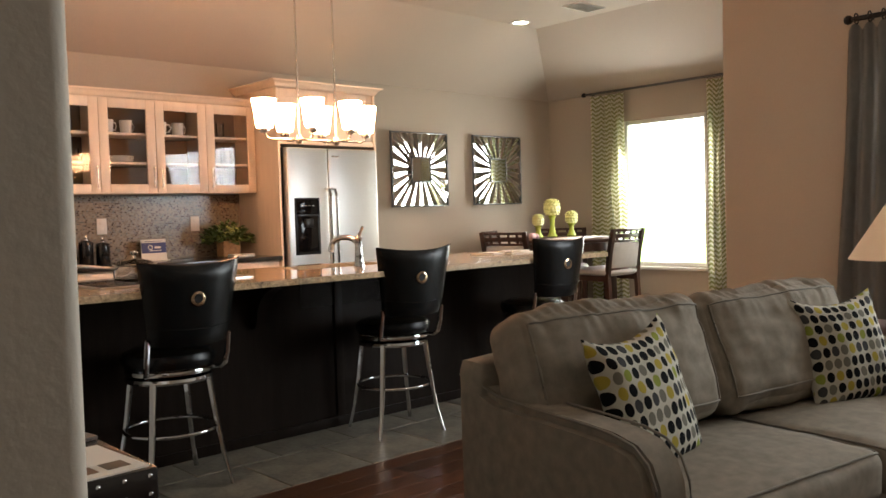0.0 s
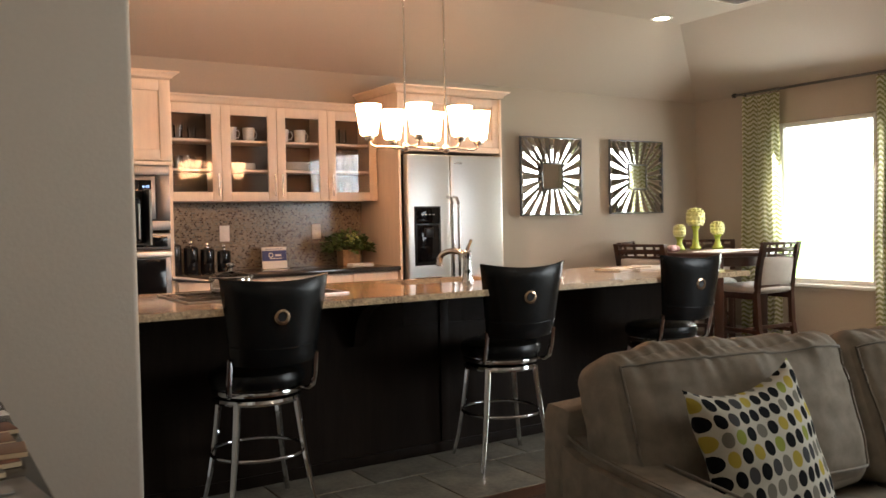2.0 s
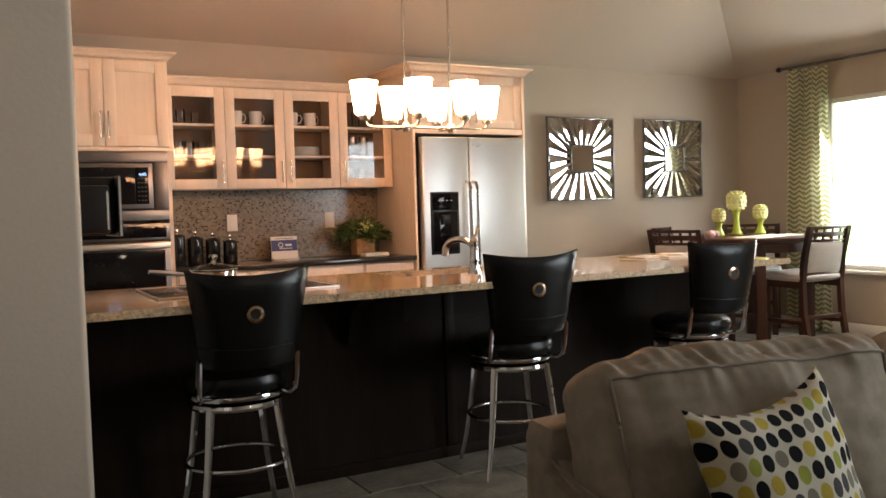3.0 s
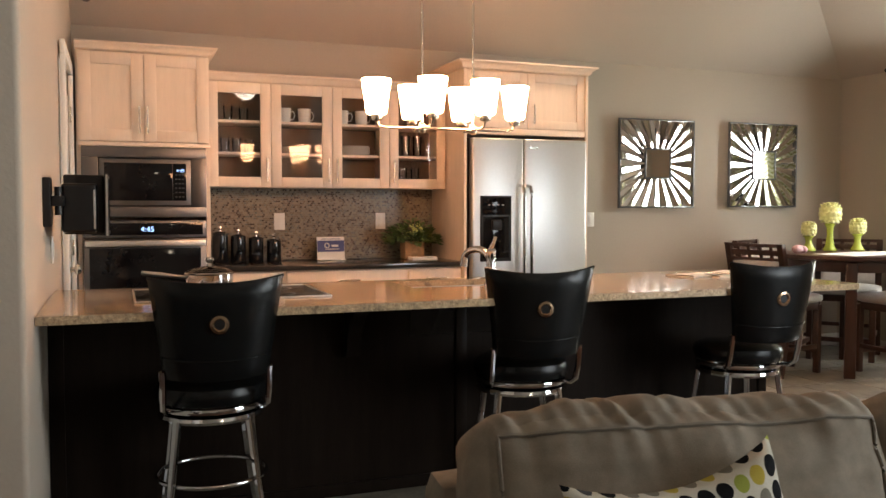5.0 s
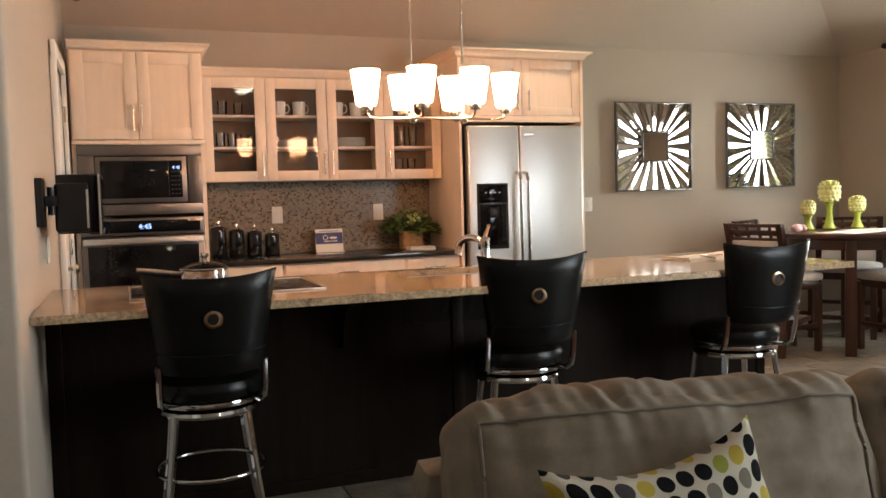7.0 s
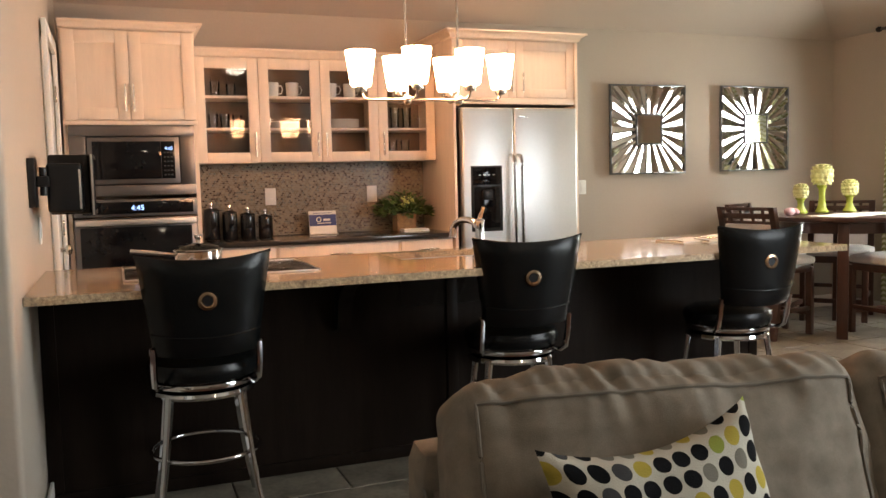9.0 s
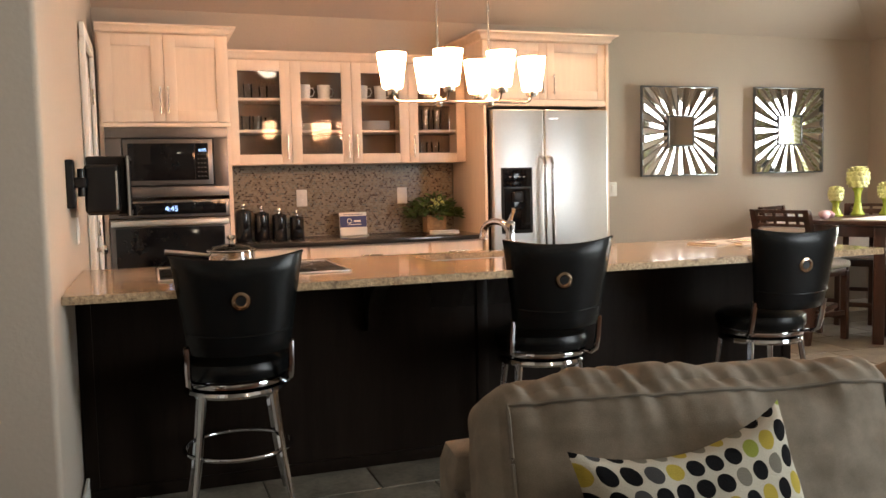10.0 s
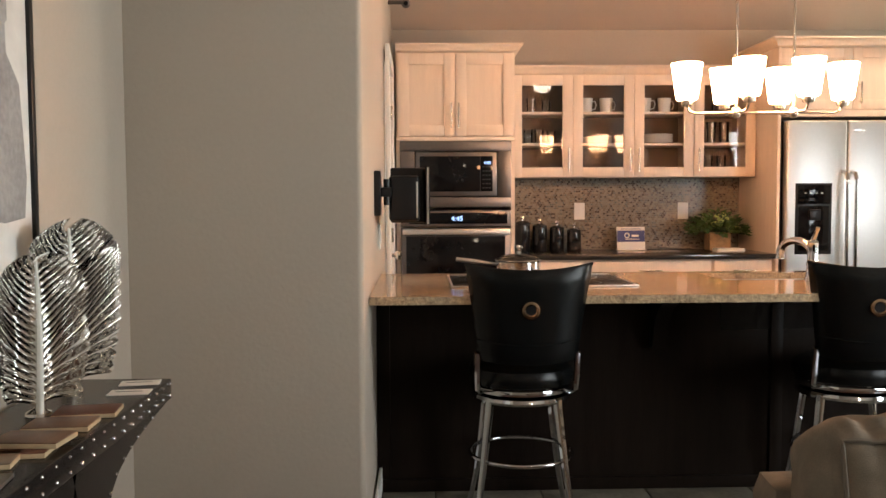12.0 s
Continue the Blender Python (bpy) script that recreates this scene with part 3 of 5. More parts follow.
for x0, x1, xh in ((2.512, 2.978, 2.935), (2.978, 3.444, 3.022)):
    d = shaker(fc, x0, x1, 1.846, 2.240, 2.48)
    handle(d, (xh, 2.46, 1.88), (xh, 2.46, 2.02), (0, -0.03, 0))
part("crown_moulding", crown(2.486, 3.470, 2.45, YW, 2.246, 0.058, 0.055), CAB, fc)

fr = thing("refrigerator", pose(0, 0, 0), "brushed stainless side-by-side refrigerator with black water dispenser", "refrigerator")
part("body", box(2.525, 2.47, 0.02, 3.43, 3.06, 1.775), BLACK, fr)
for x0, x1 in ((2.528, 2.918), (2.924, 3.428)):
    part("door", box(x0, 2.395, 0.06, x1, 2.465, 1.770, 0.012, 3), STEEL, fr, "brushed stainless door")
part("dispenser", box(2.585, 2.388, 0.91, 2.822, 2.397, 1.368, 0.003), BLACK, fr, "glossy black ice and water dispenser")
part("dispenser_panel", box(2.597, 2.382, 1.235, 2.810, 2.389, 1.356, 0.003), BLACKGLASS, fr)
part("dispenser_bay", box(2.605, 2.385, 0.935, 2.802, 2.389, 1.222, 0.002), BLACKGLASS, fr)
part("dispenser_nozzle", box(2.665, 2.36, 1.13, 2.74, 2.386, 1.20, 0.008), BLACK, fr)
KEYGREY = mat("grey_keys", (0.35, 0.37, 0.38), 0.4)
for i in range(4):
    part("dispenser_key", box(2.64 + i * 0.035, 2.3805, 1.30, 2.655 + i * 0.035, 2.3822, 1.308), KEYGREY, fr)
for x in (2.893, 2.950):
    pts = [(x, 2.395, 1.44), (x, 2.350, 1.43), (x, 2.330, 1.385)] + [(x, 2.326, 1.36 - 0.07 * i) for i in range(12)] + [(x, 2.350, 0.50), (x, 2.395, 0.49)]
    part("handle", tube(pts, 0.013, 12), CHROME, fr, "polished curved bar handle")
part("logo_bar", box(2.96, 2.3935, 1.70, 3.03, 2.3955, 1.712), NICKEL, fr)

# ---- island ----
il = thing("kitchen_island", pose(0, 0.03, 0), "dark espresso wood kitchen island with granite overhang", "island")
part("back_panel", box(-0.02, 0.62, 0.0, 3.52, 0.645, 0.878), ESPRESSO, il)
part("body", box(-0.02, 0.646, 0.09, 3.52, 1.07, 0.878), ESPRESSO, il)
part("toe_kick", box(0.03, 0.70, 0.0, 3.50, 1.00, 0.089), BLACK, il)
for x in (-0.018, 1.70, 3.46):
    part("batten", box(x, 0.609, 0.06, x + 0.055, 0.6195, 0.877, 0.003), ESPRESSO, il)
part("base_trim", box(-0.02, 0.607, 0.0, 3.52, 0.6195, 0.055, 0.003), ESPRESSO, il)
for x in (1.20,):
    pr = [(0.62, 0.877), (0.40, 0.877), (0.40, 0.845), (0.43, 0.835), (0.47, 0.815), (0.52, 0.775), (0.55, 0.72), (0.56, 0.66), (0.585, 0.625), (0.62, 0.62)]
    c = bmesh.new()
    lo, hi = [c.verts.new((x - 0.032, y, z)) for y, z in pr], [c.verts.new((x + 0.032, y, z)) for y, z in pr]
    c.faces.new(lo)
    c.faces.new(hi[::-1])
    for i in range(len(pr)):
        c.faces.new((lo[i], lo[(i + 1) % len(pr)], hi[(i + 1) % len(pr)], hi[i]))
    bmesh.ops.recalc_face_normals(c, faces=c.faces)
    part("corbel", c, ESPRESSO, il)


def slab_with_hole():
    X0, X1, Y0, Y1, x0, x1, y0, y1 = -0.018, 3.60, 0.118, 1.12, 1.50, 2.17, 0.67, 1.02
    t = bmesh.new()
    for a in ((X0, Y0, x0, Y1), (x1, Y0, X1, Y1), (x0, Y0, x1, y0), (x0, y1, x1, Y1)):
        box(a[0], a[1], 0.884, a[2], a[3], 0.914, bm=t)
    bmesh.ops.remove_doubles(t, verts=t.verts, dist=1e-4)
    dead = []
    seen = {}
    for f in t.faces:
        k = tuple(sorted(v.index for v in f.verts))
        if k in seen:
            dead += [f, seen[k]]
        seen[k] = f
    if dead:
        bmesh.ops.delete(t, geom=list(set(dead)), context="FACES")
    return t


tagged(obj("island_worktop", slab_with_hole(), GRANITE), "polished gold and brown granite slab on the island", "countertop")
sk = thing("sink", pose(0, 0, 0), "undermount stainless steel sink in the island", "sink")
basin = bmesh.new()
for a in ((1.48, 0.65, 0.70, 2.19, 1.04, 0.708), (1.48, 0.65, 0.708, 1.497, 1.04, 0.8835), (2.173, 0.65, 0.708, 2.19, 1.04, 0.8835), (1.497, 0.65, 0.708, 2.173, 0.667, 0.8835), (1.497, 1.023, 0.708, 2.173, 1.04, 0.8835), (1.825, 0.667, 0.708, 1.845, 1.023, 0.86)):
    box(*a, bm=basin)
part("basin", basin, STEEL, sk)
for x in (1.66, 2.01):
    part("drain", lathe([(0.0, 0), (0.04, 0), (0.045, 0.004), (0.03, 0.006), (0, 0.003)], 20, m=pose(x, 0.81, 0.708)), CHROME, sk)

ft = thing("faucet", pose(1.858, 0.60, 0.914, 0, 0, 16), "polished nickel pull-down kitchen faucet on the granite", "faucet")
part("base", lathe([(0.033, 0), (0.033, 0.008), (0.027, 0.02), (0.024, 0.06), (0.026, 0.075), (0.022, 0.085), (0.021, 0.15), (0.024, 0.165), (0.018, 0.175), (0, 0.178)], 24), CHROME, ft)
arcp = [(0, 0.0, 0.11)] + [(0, 0.10 - 0.10 * math.cos(radians(a)), 0.115 + 0.055 * math.sin(radians(a))) for a in range(20, 175, 15)] + [(0, 0.205, 0.085)]
part("spout", tube(arcp, 0.015, 14, rr=[0.02, 0.019, 0.018] + [0.0165] * (len(arcp) - 5) + [0.018, 0.02]), CHROME, ft)
part("lever", tube([(0, 0, 0.172), (0, -0.006, 0.188), (0, -0.022, 0.212), (0, -0.030, 0.232)], 0.008, 10, rr=[0.012, 0.01, 0.008, 0.009]), CHROME, ft)

ck = thing("cooktop", pose(0, 0, 0), "black glass cooktop with steel trim set in the granite", "cooktop")
part("glass_top", box(0.305, 0.43, 0.9145, 1.055, 0.95, 0.920, 0.002), COOKTOP, ck)
trimb = bmesh.new()
for a in ((0.297, 0.422, 0.305, 0.958), (1.055, 0.422, 1.063, 0.958), (0.305, 0.422, 1.055, 0.430), (0.305, 0.95, 1.055, 0.958)):
    box(a[0], a[1], 0.9142, a[2], a[3], 0.922, 0.002, bm=trimb)
part("steel_trim", trimb, STEEL, ck)
ringm = mat("burner_print", (0.06, 0.06, 0.06), 0.3)
for x, y, r in ((0.48, 0.56, 0.09), (0.86, 0.56, 0.075), (0.48, 0.82, 0.075), (0.86, 0.81, 0.105)):
    part("burner_ring", lathe([(r - 0.003, 0), (r, 0.0004), (r + 0.003, 0)], 40, m=pose(x, y, 0.9204)), ringm, ck)

# ---- stools ----


def stool(m, label, swivel):
    """A swivel stool that faces +y, back at -y; the upper part is turned by swivel degrees on its base."""
    s = thing("bar_stool", m, label, "bar stool", "stools at the island")
    turn = pose(0, 0, 0, 0, 0, swivel)

    def upper_part(name, bm, material, parent=None, note="", smooth=40):
        bmesh.ops.transform(bm, matrix=turn, verts=bm.verts)
        return part(name, bm, material, parent or s, note, smooth)
    upper_part("seat", lathe([(0, 0.546), (0.17, 0.546), (0.196, 0.553), (0.207, 0.572), (0.210, 0.592), (0.200, 0.615), (0.165, 0.632), (0.09, 0.640), (0, 0.642)], 40), LEATHER, note="round black leather seat")
    part("seat_ring", lathe([(0.185, 0.525), (0.196, 0.525), (0.199, 0.534), (0.196, 0.543), (0.180, 0.544)], 40), CHROME, s)
    part("swivel_ring", lathe([(0.16, 0.487), (0.192, 0.487), (0.197, 0.497), (0.192, 0.509), (0.17, 0.520), (0.16, 0.520)], 40), CHROME, s)
    for sx in (-1, 1):
        for sy in (-1, 1):
            axis = [Vector((k * sx, k * sy, z)) for k, z in ((0.130, 0.500), (0.142, 0.38), (0.156, 0.25), (0.174, 0.12), (0.197, 0.0))]
            side = Vector((sy, -sx, 0)).normalized()
            t = bmesh.new()
            rings = []
            for i, p in enumerate(axis):
                d = (axis[min(i + 1, 4)] - axis[max(i - 1, 0)]).normalized()
                out = side.cross(d)
                w = 0.0165 - 0.0065 * i / 4
                rings.append([t.verts.new(p + side * w * a + out * w * 0.75 * c) for a, c in ((-1, -0.6), (-0.6, -1), (0.6, -1), (1, -0.6), (1, 0.6), (0.6, 1), (-0.6, 1), (-1, 0.6))])
            for u, v in zip(rings, rings[1:]):
                for i in range(8):
                    t.faces.new((u[i], u[(i + 1) % 8], v[(i + 1) % 8], v[i]))
            t.faces.new(rings[0])
            t.faces.new(rings[-1][::-1])
            bmesh.ops.recalc_face_normals(t, faces=t.faces)
            part("leg", t, CHROME, s, smooth=25)
    part("foot_ring", tube([(0.204 * math.cos(2 * math.pi * i / 48), 0.204 * math.sin(2 * math.pi * i / 48), 0.262) for i in range(48)], 0.0085, 10, closed=True), CHROME, s)
    # curved padded back, wider at the top, with flared wings
    b = bmesh.new()
    nu, nv, th = 20, 14, 0.034

    def pt(u, v, side):
        hw = 0.186 + 0.049 * v ** 1.15
        curl = 0.058 * abs(u) ** 2.2
        y = -0.260 - 0.040 * v + curl - side * th * (1 - 0.6 * abs(u) ** 8) * (1 - 0.5 * abs(2 * v - 1) ** 10)
        dent = side * 0.004 * math.exp(-((v - 0.16) / 0.035) ** 2)
        return hw * u, y + dent, 0.662 + 0.358 * v - 0.010 * (1 - u * u) * v + 0.014 * u * u * v + 0.012 * u * u * (1 - v)
    grid = {}
    for side in (0, 1):
        for i in range(nu + 1):
            for j in range(nv + 1):
                grid[side, i, j] = b.verts.new(pt(-1 + 2 * i / nu, j / nv, side))
    for side in (0, 1):
        for i in range(nu):
            for j in range(nv):
                b.faces.new([grid[side, i, j], grid[side, i + 1, j], grid[side, i + 1, j + 1], grid[side, i, j + 1]])
    for i in range(nu):
        for j in (0, nv):
            b.faces.new((grid[0, i, j], grid[0, i + 1, j], grid[1, i + 1, j], grid[1, i, j]))
    for j in range(nv):
        for i in (0, nu):
            b.faces.new((grid[0, i, j], grid[0, i, j + 1], grid[1, i, j + 1], grid[1, i, j]))
    bmesh.ops.recalc_face_normals(b, faces=b.faces)
    back = upper_part("backrest", b, LEATHER, None, "flared black leather back with a chrome grommet", 55)
    upper_part("welt", tube([pt(-1 + 2 * i / nu, 1, 0.5) for i in range(nu + 1)], 0.006, 8), LEATHER, back)
    upper_part("seam", tube([(x, y - 0.001, z) for x, y, z in (pt(-0.98 + 1.96 * i / nu, 0.22, 1) for i in range(nu + 1))], 0.003, 8), LEATHER, back)
    gy = pt(0, 0.60, 1)
    upper_part("grommet", lathe([(0.017, -0.03), (0.017, 0.0), (0.023, 0.006), (0.032, 0.004), (0.036, -0.002), (0.036, -0.006)], 28, m=pose(0, gy[1] - 0.001, gy[2], 90, 0, 0)), BRONZE, back, "brass-toned chrome grommet")
    upper_part("grommet_hole", lathe([(0, 0.0), (0.0175, 0.0)], 20, m=pose(0, gy[1] - 0.003, gy[2], 90, 0, 0)), BLACK, back)
    for sx in (-1, 1):
        pp = [(0.150 * sx, -0.10, 0.532), (0.176 * sx, -0.150, 0.536), (0.185 * sx, -0.180, 0.556), (0.188 * sx, -0.196, 0.61), (0.188 * sx, -0.214, 0.70)]
        upper_part("back_post", tube(pp, 0.013, 8, rr=[0.009, 0.010, 0.012, 0.013, 0.012]), CHROME)
    return s


stool(pose(0.569, 0.352, 0, 0, 0, -2), "black leather and chrome swivel bar stool at the island", 2)
stool(pose(1.888, 0.348, 0, 0, 0, -12), "black leather and chrome swivel bar stool at the island", 4)
stool(pose(3.050, 0.325, 0, 0, 0, -8), "black leather and chrome swivel bar stool at the island", 5)

# ---- lights in the room ----
ch = thing("chandelier", pose(1.697, 0.74, -0.013), "satin nickel linear chandelier with six lit frosted glass shades", "chandelier")
part("canopy", box(-0.19, -0.06, 2.988, 0.19, 0.06, 3.0125, 0.008), NICKEL, ch)
for sx in (-1, 1):
    part("down_rod", rod((0.128 * sx, 0, 1.655), (0.128 * sx, 0, 2.99), 0.0055, seg=12), NICKEL, ch)
    part("hub", lathe([(0, 1.635), (0.012, 1.638), (0.02, 1.65), (0.02, 1.672), (0.012, 1.684), (0, 1.69)], 18, m=pose(0.128 * sx, 0, 0)), NICKEL, ch)
part("crossbar", rod((-0.128, 0, 1.662), (0.128, 0, 1.662), 0.006), NICKEL, ch)
SP = [(-0.348, 0.0, -0.128, 0.0), (0.348, 0.0, 0.128, 0.0)] + [(sx * 0.128, sy * 0.145, sx * 0.128, 0.0) for sx in (-1, 1) for sy in (-1, 1)]
for x, y, hx, hy in SP:
    d = Vector((x - hx, y - hy, 0))
    e = d.normalized()
    h = Vector((hx, hy, 0))
    pts = [h + Vector((0, 0, 1.662)), h + e * 0.02 + Vector((0, 0, 1.662)), h + d - e * 0.04 + Vector((0, 0, 1.660)), h + d - e * 0.012 + Vector((0, 0, 1.668)), h + d + Vector((0, 0, 1.695))]
    part("arm", tube(pts, 0.0055, 8), NICKEL, ch)
    part("cup", lathe([(0, 1.688), (0.022, 1.69), (0.026, 1.70), (0.026, 1.718), (0, 1.718)], 20, m=pose(x, y, 0)), NICKEL, ch)
    part("shade", lathe([(0.0, 1.716), (0.040, 1.717), (0.047, 1.725), (0.066, 1.86), (0.068, 1.876), (0.065, 1.876), (0.062, 1.86), (0.043, 1.73), (0.0, 1.722)], 28, m=pose(x, y, 0)), SHADE, ch, "glowing frosted glass shade")

for x, y in ((4.95, 2.065), (3.16, 2.06), (5.19, 0.74)):
    dl = thing("downlight", pose(x, y, HC), "recessed ceiling downlight with white trim, lit", "downlight", "ceiling downlights")
    part("trim_ring", lathe([(0.068, 0.0), (0.095, -0.002), (0.098, -0.008), (0.072, -0.010), (0.068, -0.004)], 32), WHITE, dl)
    part("lens", lathe([(0, -0.002), (0.069, -0.002), (0.069, -0.004), (0, -0.005)], 28), BULB, dl)
    lamp("downlight_lamp", "SPOT", look((x, y, HC - 0.02), (x, y, 0)), 55, CAN, 0.06, spot=110)

dm = thing("ceiling_light", pose(2.0, -4.0, HC), "lit frosted glass bowl light on the living room ceiling", "ceiling light")
part("pan", lathe([(0, 0), (0.15, 0), (0.155, -0.02), (0.13, -0.03), (0, -0.03)], 32), NICKEL, dm)
part("bowl", lathe([(0.14, -0.031), (0.138, -0.06), (0.115, -0.10), (0.07, -0.13), (0, -0.142)], 32), BULB, dm, "glowing frosted bowl")

vt = thing("ceiling_vent", pose(4.97, 1.33, HC), "white metal ceiling air vent", "vent")
part("frame", (lambda b: (box(-0.18, -0.10, -0.008, 0.18, -0.085, 0, bm=b), box(-0.18, 0.085, -0.008, 0.18, 0.10, 0, bm=b), box(-0.18, -0.085, -0.008, -0.165, 0.085, 0, bm=b), box(0.165, -0.085, -0.008, 0.18, 0.085, 0, bm=b), b)[-1])(bmesh.new()), WHITE, vt)
part("backing", box(-0.165, -0.085, -0.002, 0.165, 0.085, -0.0005), STEEL, vt)
for i in range(9):
    y = -0.072 + i * 0.018
    part("slat", merge(bmesh.new(), box(-0.165, -0.007, -0.001, 0.165, 0.007, 0.0), pose(0, y, -0.006, 35, 0, 0)), WHITE, vt)

# ---- starburst mirrors ----
MFRAME = mat("pewter_frame", (0.16, 0.165, 0.17), 0.3, 0.9, vary=0.15)


def starburst(x, z, seed):
    rnd = random.Random(seed)
    s = thing("wall_mirror", pose(x, 3.074, z), "square starburst mirror of radiating mirrored strips in a pewter frame", "mirror", "mirrors on the dining wall")
    ho, hi, n = 0.364, 0.118, 11
    fb = bmesh.new()
    for a in ((-0.376, -0.372, 0.376, -0.358), (-0.376, 0.358, 0.376, 0.372), (-0.376, -0.358, -0.362, 0.358), (0.362, -0.358, 0.376, 0.358)):
        box(a[0], -0.046, a[1], a[2], -0.022, a[3], 0.002, bm=fb)
    part("frame", fb, MFRAME, s)
    bk = box(-0.30, -0.020, -0.025, 0.30, 0.024, 0.025)
    box(-0.025, -0.020, -0.30, 0.025, 0.024, 0.30, bm=bk)
    part("back_brace", bk, MFRAME, s)
    cf = bmesh.new()
    for a in ((-0.13, -0.13, 0.13, -0.116), (-0.13, 0.116, 0.13, 0.13), (-0.13, -0.116, -0.116, 0.116), (0.116, -0.116, 0.13, 0.116)):
        box(a[0], -0.056, a[1], a[2], -0.038, a[3], 0.004, bm=cf)
    part("centre_frame", cf, MFRAME, s)
    part("centre_mirror", box(-0.115, -0.050, -0.115, 0.115, -0.044, 0.115), MIRROR, s, smooth=None)
    for q in range(4):
        for i in range(n):
            a, b = -1 + 2 * i / n, -1 + 2 * (i + 1) / n
            gap = 0.04
            a, b = a + gap / 2, b - gap / 2
            yaw = math.tan(radians((8.0 if (i + q) % 2 else -2.0) + rnd.uniform(-2.0, 2.0)))
            lean = rnd.uniform(-0.03, 0.03)
            cq, sq = ((1, 0), (0, 1), (-1, 0), (0, -1))[q]
            pts = [(u * r * cq + r * sq, r * cq - u * r * sq) for u, r in ((a, hi + 0.012), (b, hi + 0.012), (b, ho - 0.004), (a, ho - 0.004))]
            mx, mz = sum(p[0] for p in pts) / 4, sum(p[1] for p in pts) / 4
            c = bmesh.new()
            front = [c.verts.new((px, -0.043 + yaw * (px - mx) + lean * (pz - mz), pz)) for px, pz in pts]
            rear = [c.verts.new((v.co.x, v.co.y + 0.003, v.co.z)) for v in front]
            c.faces.new(front)
            c.faces.new(rear[::-1])
            for k in range(4):
                c.faces.new((front[k], front[(k + 1) % 4], rear[(k + 1) % 4], rear[k]))
            bmesh.ops.recalc_face_normals(c, faces=c.faces)
            part("mirror_strip", c, MIRROR, s, smooth=None)
    return s


starburst(4.488, 1.658, 1)
starburst(5.608, 1.664, 2)

sw = thing("light_switch", pose(3.88, 3.099, 1.19), "white plastic light switch plate on the wall", "switch")
part("plate", box(-0.037, -0.006, -0.058, 0.037, 0, 0.058, 0.003), WHITE, sw)
part("rocker", box(-0.016, -0.010, -0.032, 0.016, -0.005, 0.032, 0.002), WHITE, sw)
sw2 = thing("light_switch", pose(-0.0215, 0.98, 1.10, 0, 0, 90), "white plastic light switch plate under the television", "switch")
part("plate", box(-0.037, -0.006, -0.058, 0.037, 0, 0.058, 0.003), WHITE, sw2)
part("rocker", box(-0.016, -0.010, -0.032, 0.016, -0.005, 0.032, 0.002), WHITE, sw2)

# ---- curtains ----


def curtain(name, x, ya, yb, z0, z1, folds, depth, material, label, ring=True, seed=0, width=0.92, flare=0.12, dip=0.0):
    """A pleated panel hanging in the plane x, from ya to yb."""
    rnd = random.Random(seed)
    t = thing(name, pose(0, 0, 0), label, "curtain", "curtains")
    b = bmesh.new()
    uvl = b.loops.layers.uv.new("UVMap")
    nu, nv = folds * 12, 14
    ph = [rnd.uniform(0.75, 1.25) for _ in range(folds + 1)]
    arcl, prev, grid = [0.0], None, []
    for i in range(nu + 1):
        u = i / nu
        k = int(u * folds * 0.999)
        col = []
        for j in range(nv + 1):
            v = j / nv
            a = depth * ph[k] * (0.55 + 0.45 * (1 - v)) * math.sin(2 * math.pi * folds * u)
            y = ya + (yb - ya) * (0.5 + (u - 0.5) * (width + flare * (1 - v)))
            col.append((x + a, y + 0.006 * math.sin(9 * v + 5 * u), z0 + (z1 - z0) * v - dip * v ** 12 * (0.5 + 0.5 * math.cos(2 * math.pi * folds * u))))
        if prev:
            arcl.append(arcl[-1] + math.dist(prev[nv // 2], col[nv // 2]))
        prev = col
        grid.append([b.verts.new(p) for p in col])
    for i in range(nu):
        for j in range(nv):
            f = b.faces.new((grid[i][j], grid[i + 1][j], grid[i + 1][j + 1], grid[i][j + 1]))
            f.smooth = True
            for lp, (p, q) in zip(f.loops, ((i, j), (i + 1, j), (i + 1, j + 1), (i, j + 1))):
                lp[uvl].uv = (arcl[p], z0 + (z1 - z0) * q / nv)
    bmesh.ops.solidify(b, geom=b.faces[:], thickness=0.003)
    part("cloth", b, material, t, smooth=80)
    if ring:
        for k in range(folds):
            y = ya + (yb - ya) * (k + 0.5) / folds
            cz, cr0, ct = (z1 + 0.016, 0.022, 0.0025) if material is CHEV else (z1 + 0.030, 0.034, 0.005)
            part("ring", tube([(x + cr0 * math.cos(2 * math.pi * i / 16), y, cz + cr0 * math.sin(2 * math.pi * i / 16)) for i in range(16)], ct, 6, closed=True), NICKEL if material is CHEV else BLACK, t)
    return t


curtain("curtain", 6.475, 1.965, 2.435, 0.03, 2.445, 5, 0.035, CHEV, "green and cream chevron curtain panel beside the dining window", seed=3)
curtain("curtain", 6.475, 0.75, 1.02, 0.03, 2.445, 4, 0.035, CHEV, "green and cream chevron curtain panel beside the dining window", seed=4)
cr = thing("curtain_rod", pose(0, 0, 0), "dark nickel curtain rod over the dining window", "curtain rod")
part("bar", rod((6.475, 0.66, 2.475), (6.475, 2.49, 2.475), 0.013), STEELH, cr)
part("finial", lathe([(0, 0), (0.02, 0.006), (0.026, 0.025), (0.018, 0.045), (0, 0.05)], 18, m=pose(6.475, 2.49, 2.475, -90, 0, 0)), BLACK, cr)
for y in (0.70, 2.45):
    part("bracket", rod((6.475, y, 2.475), (6.568, y, 2.475), 0.007), BLACK, cr)
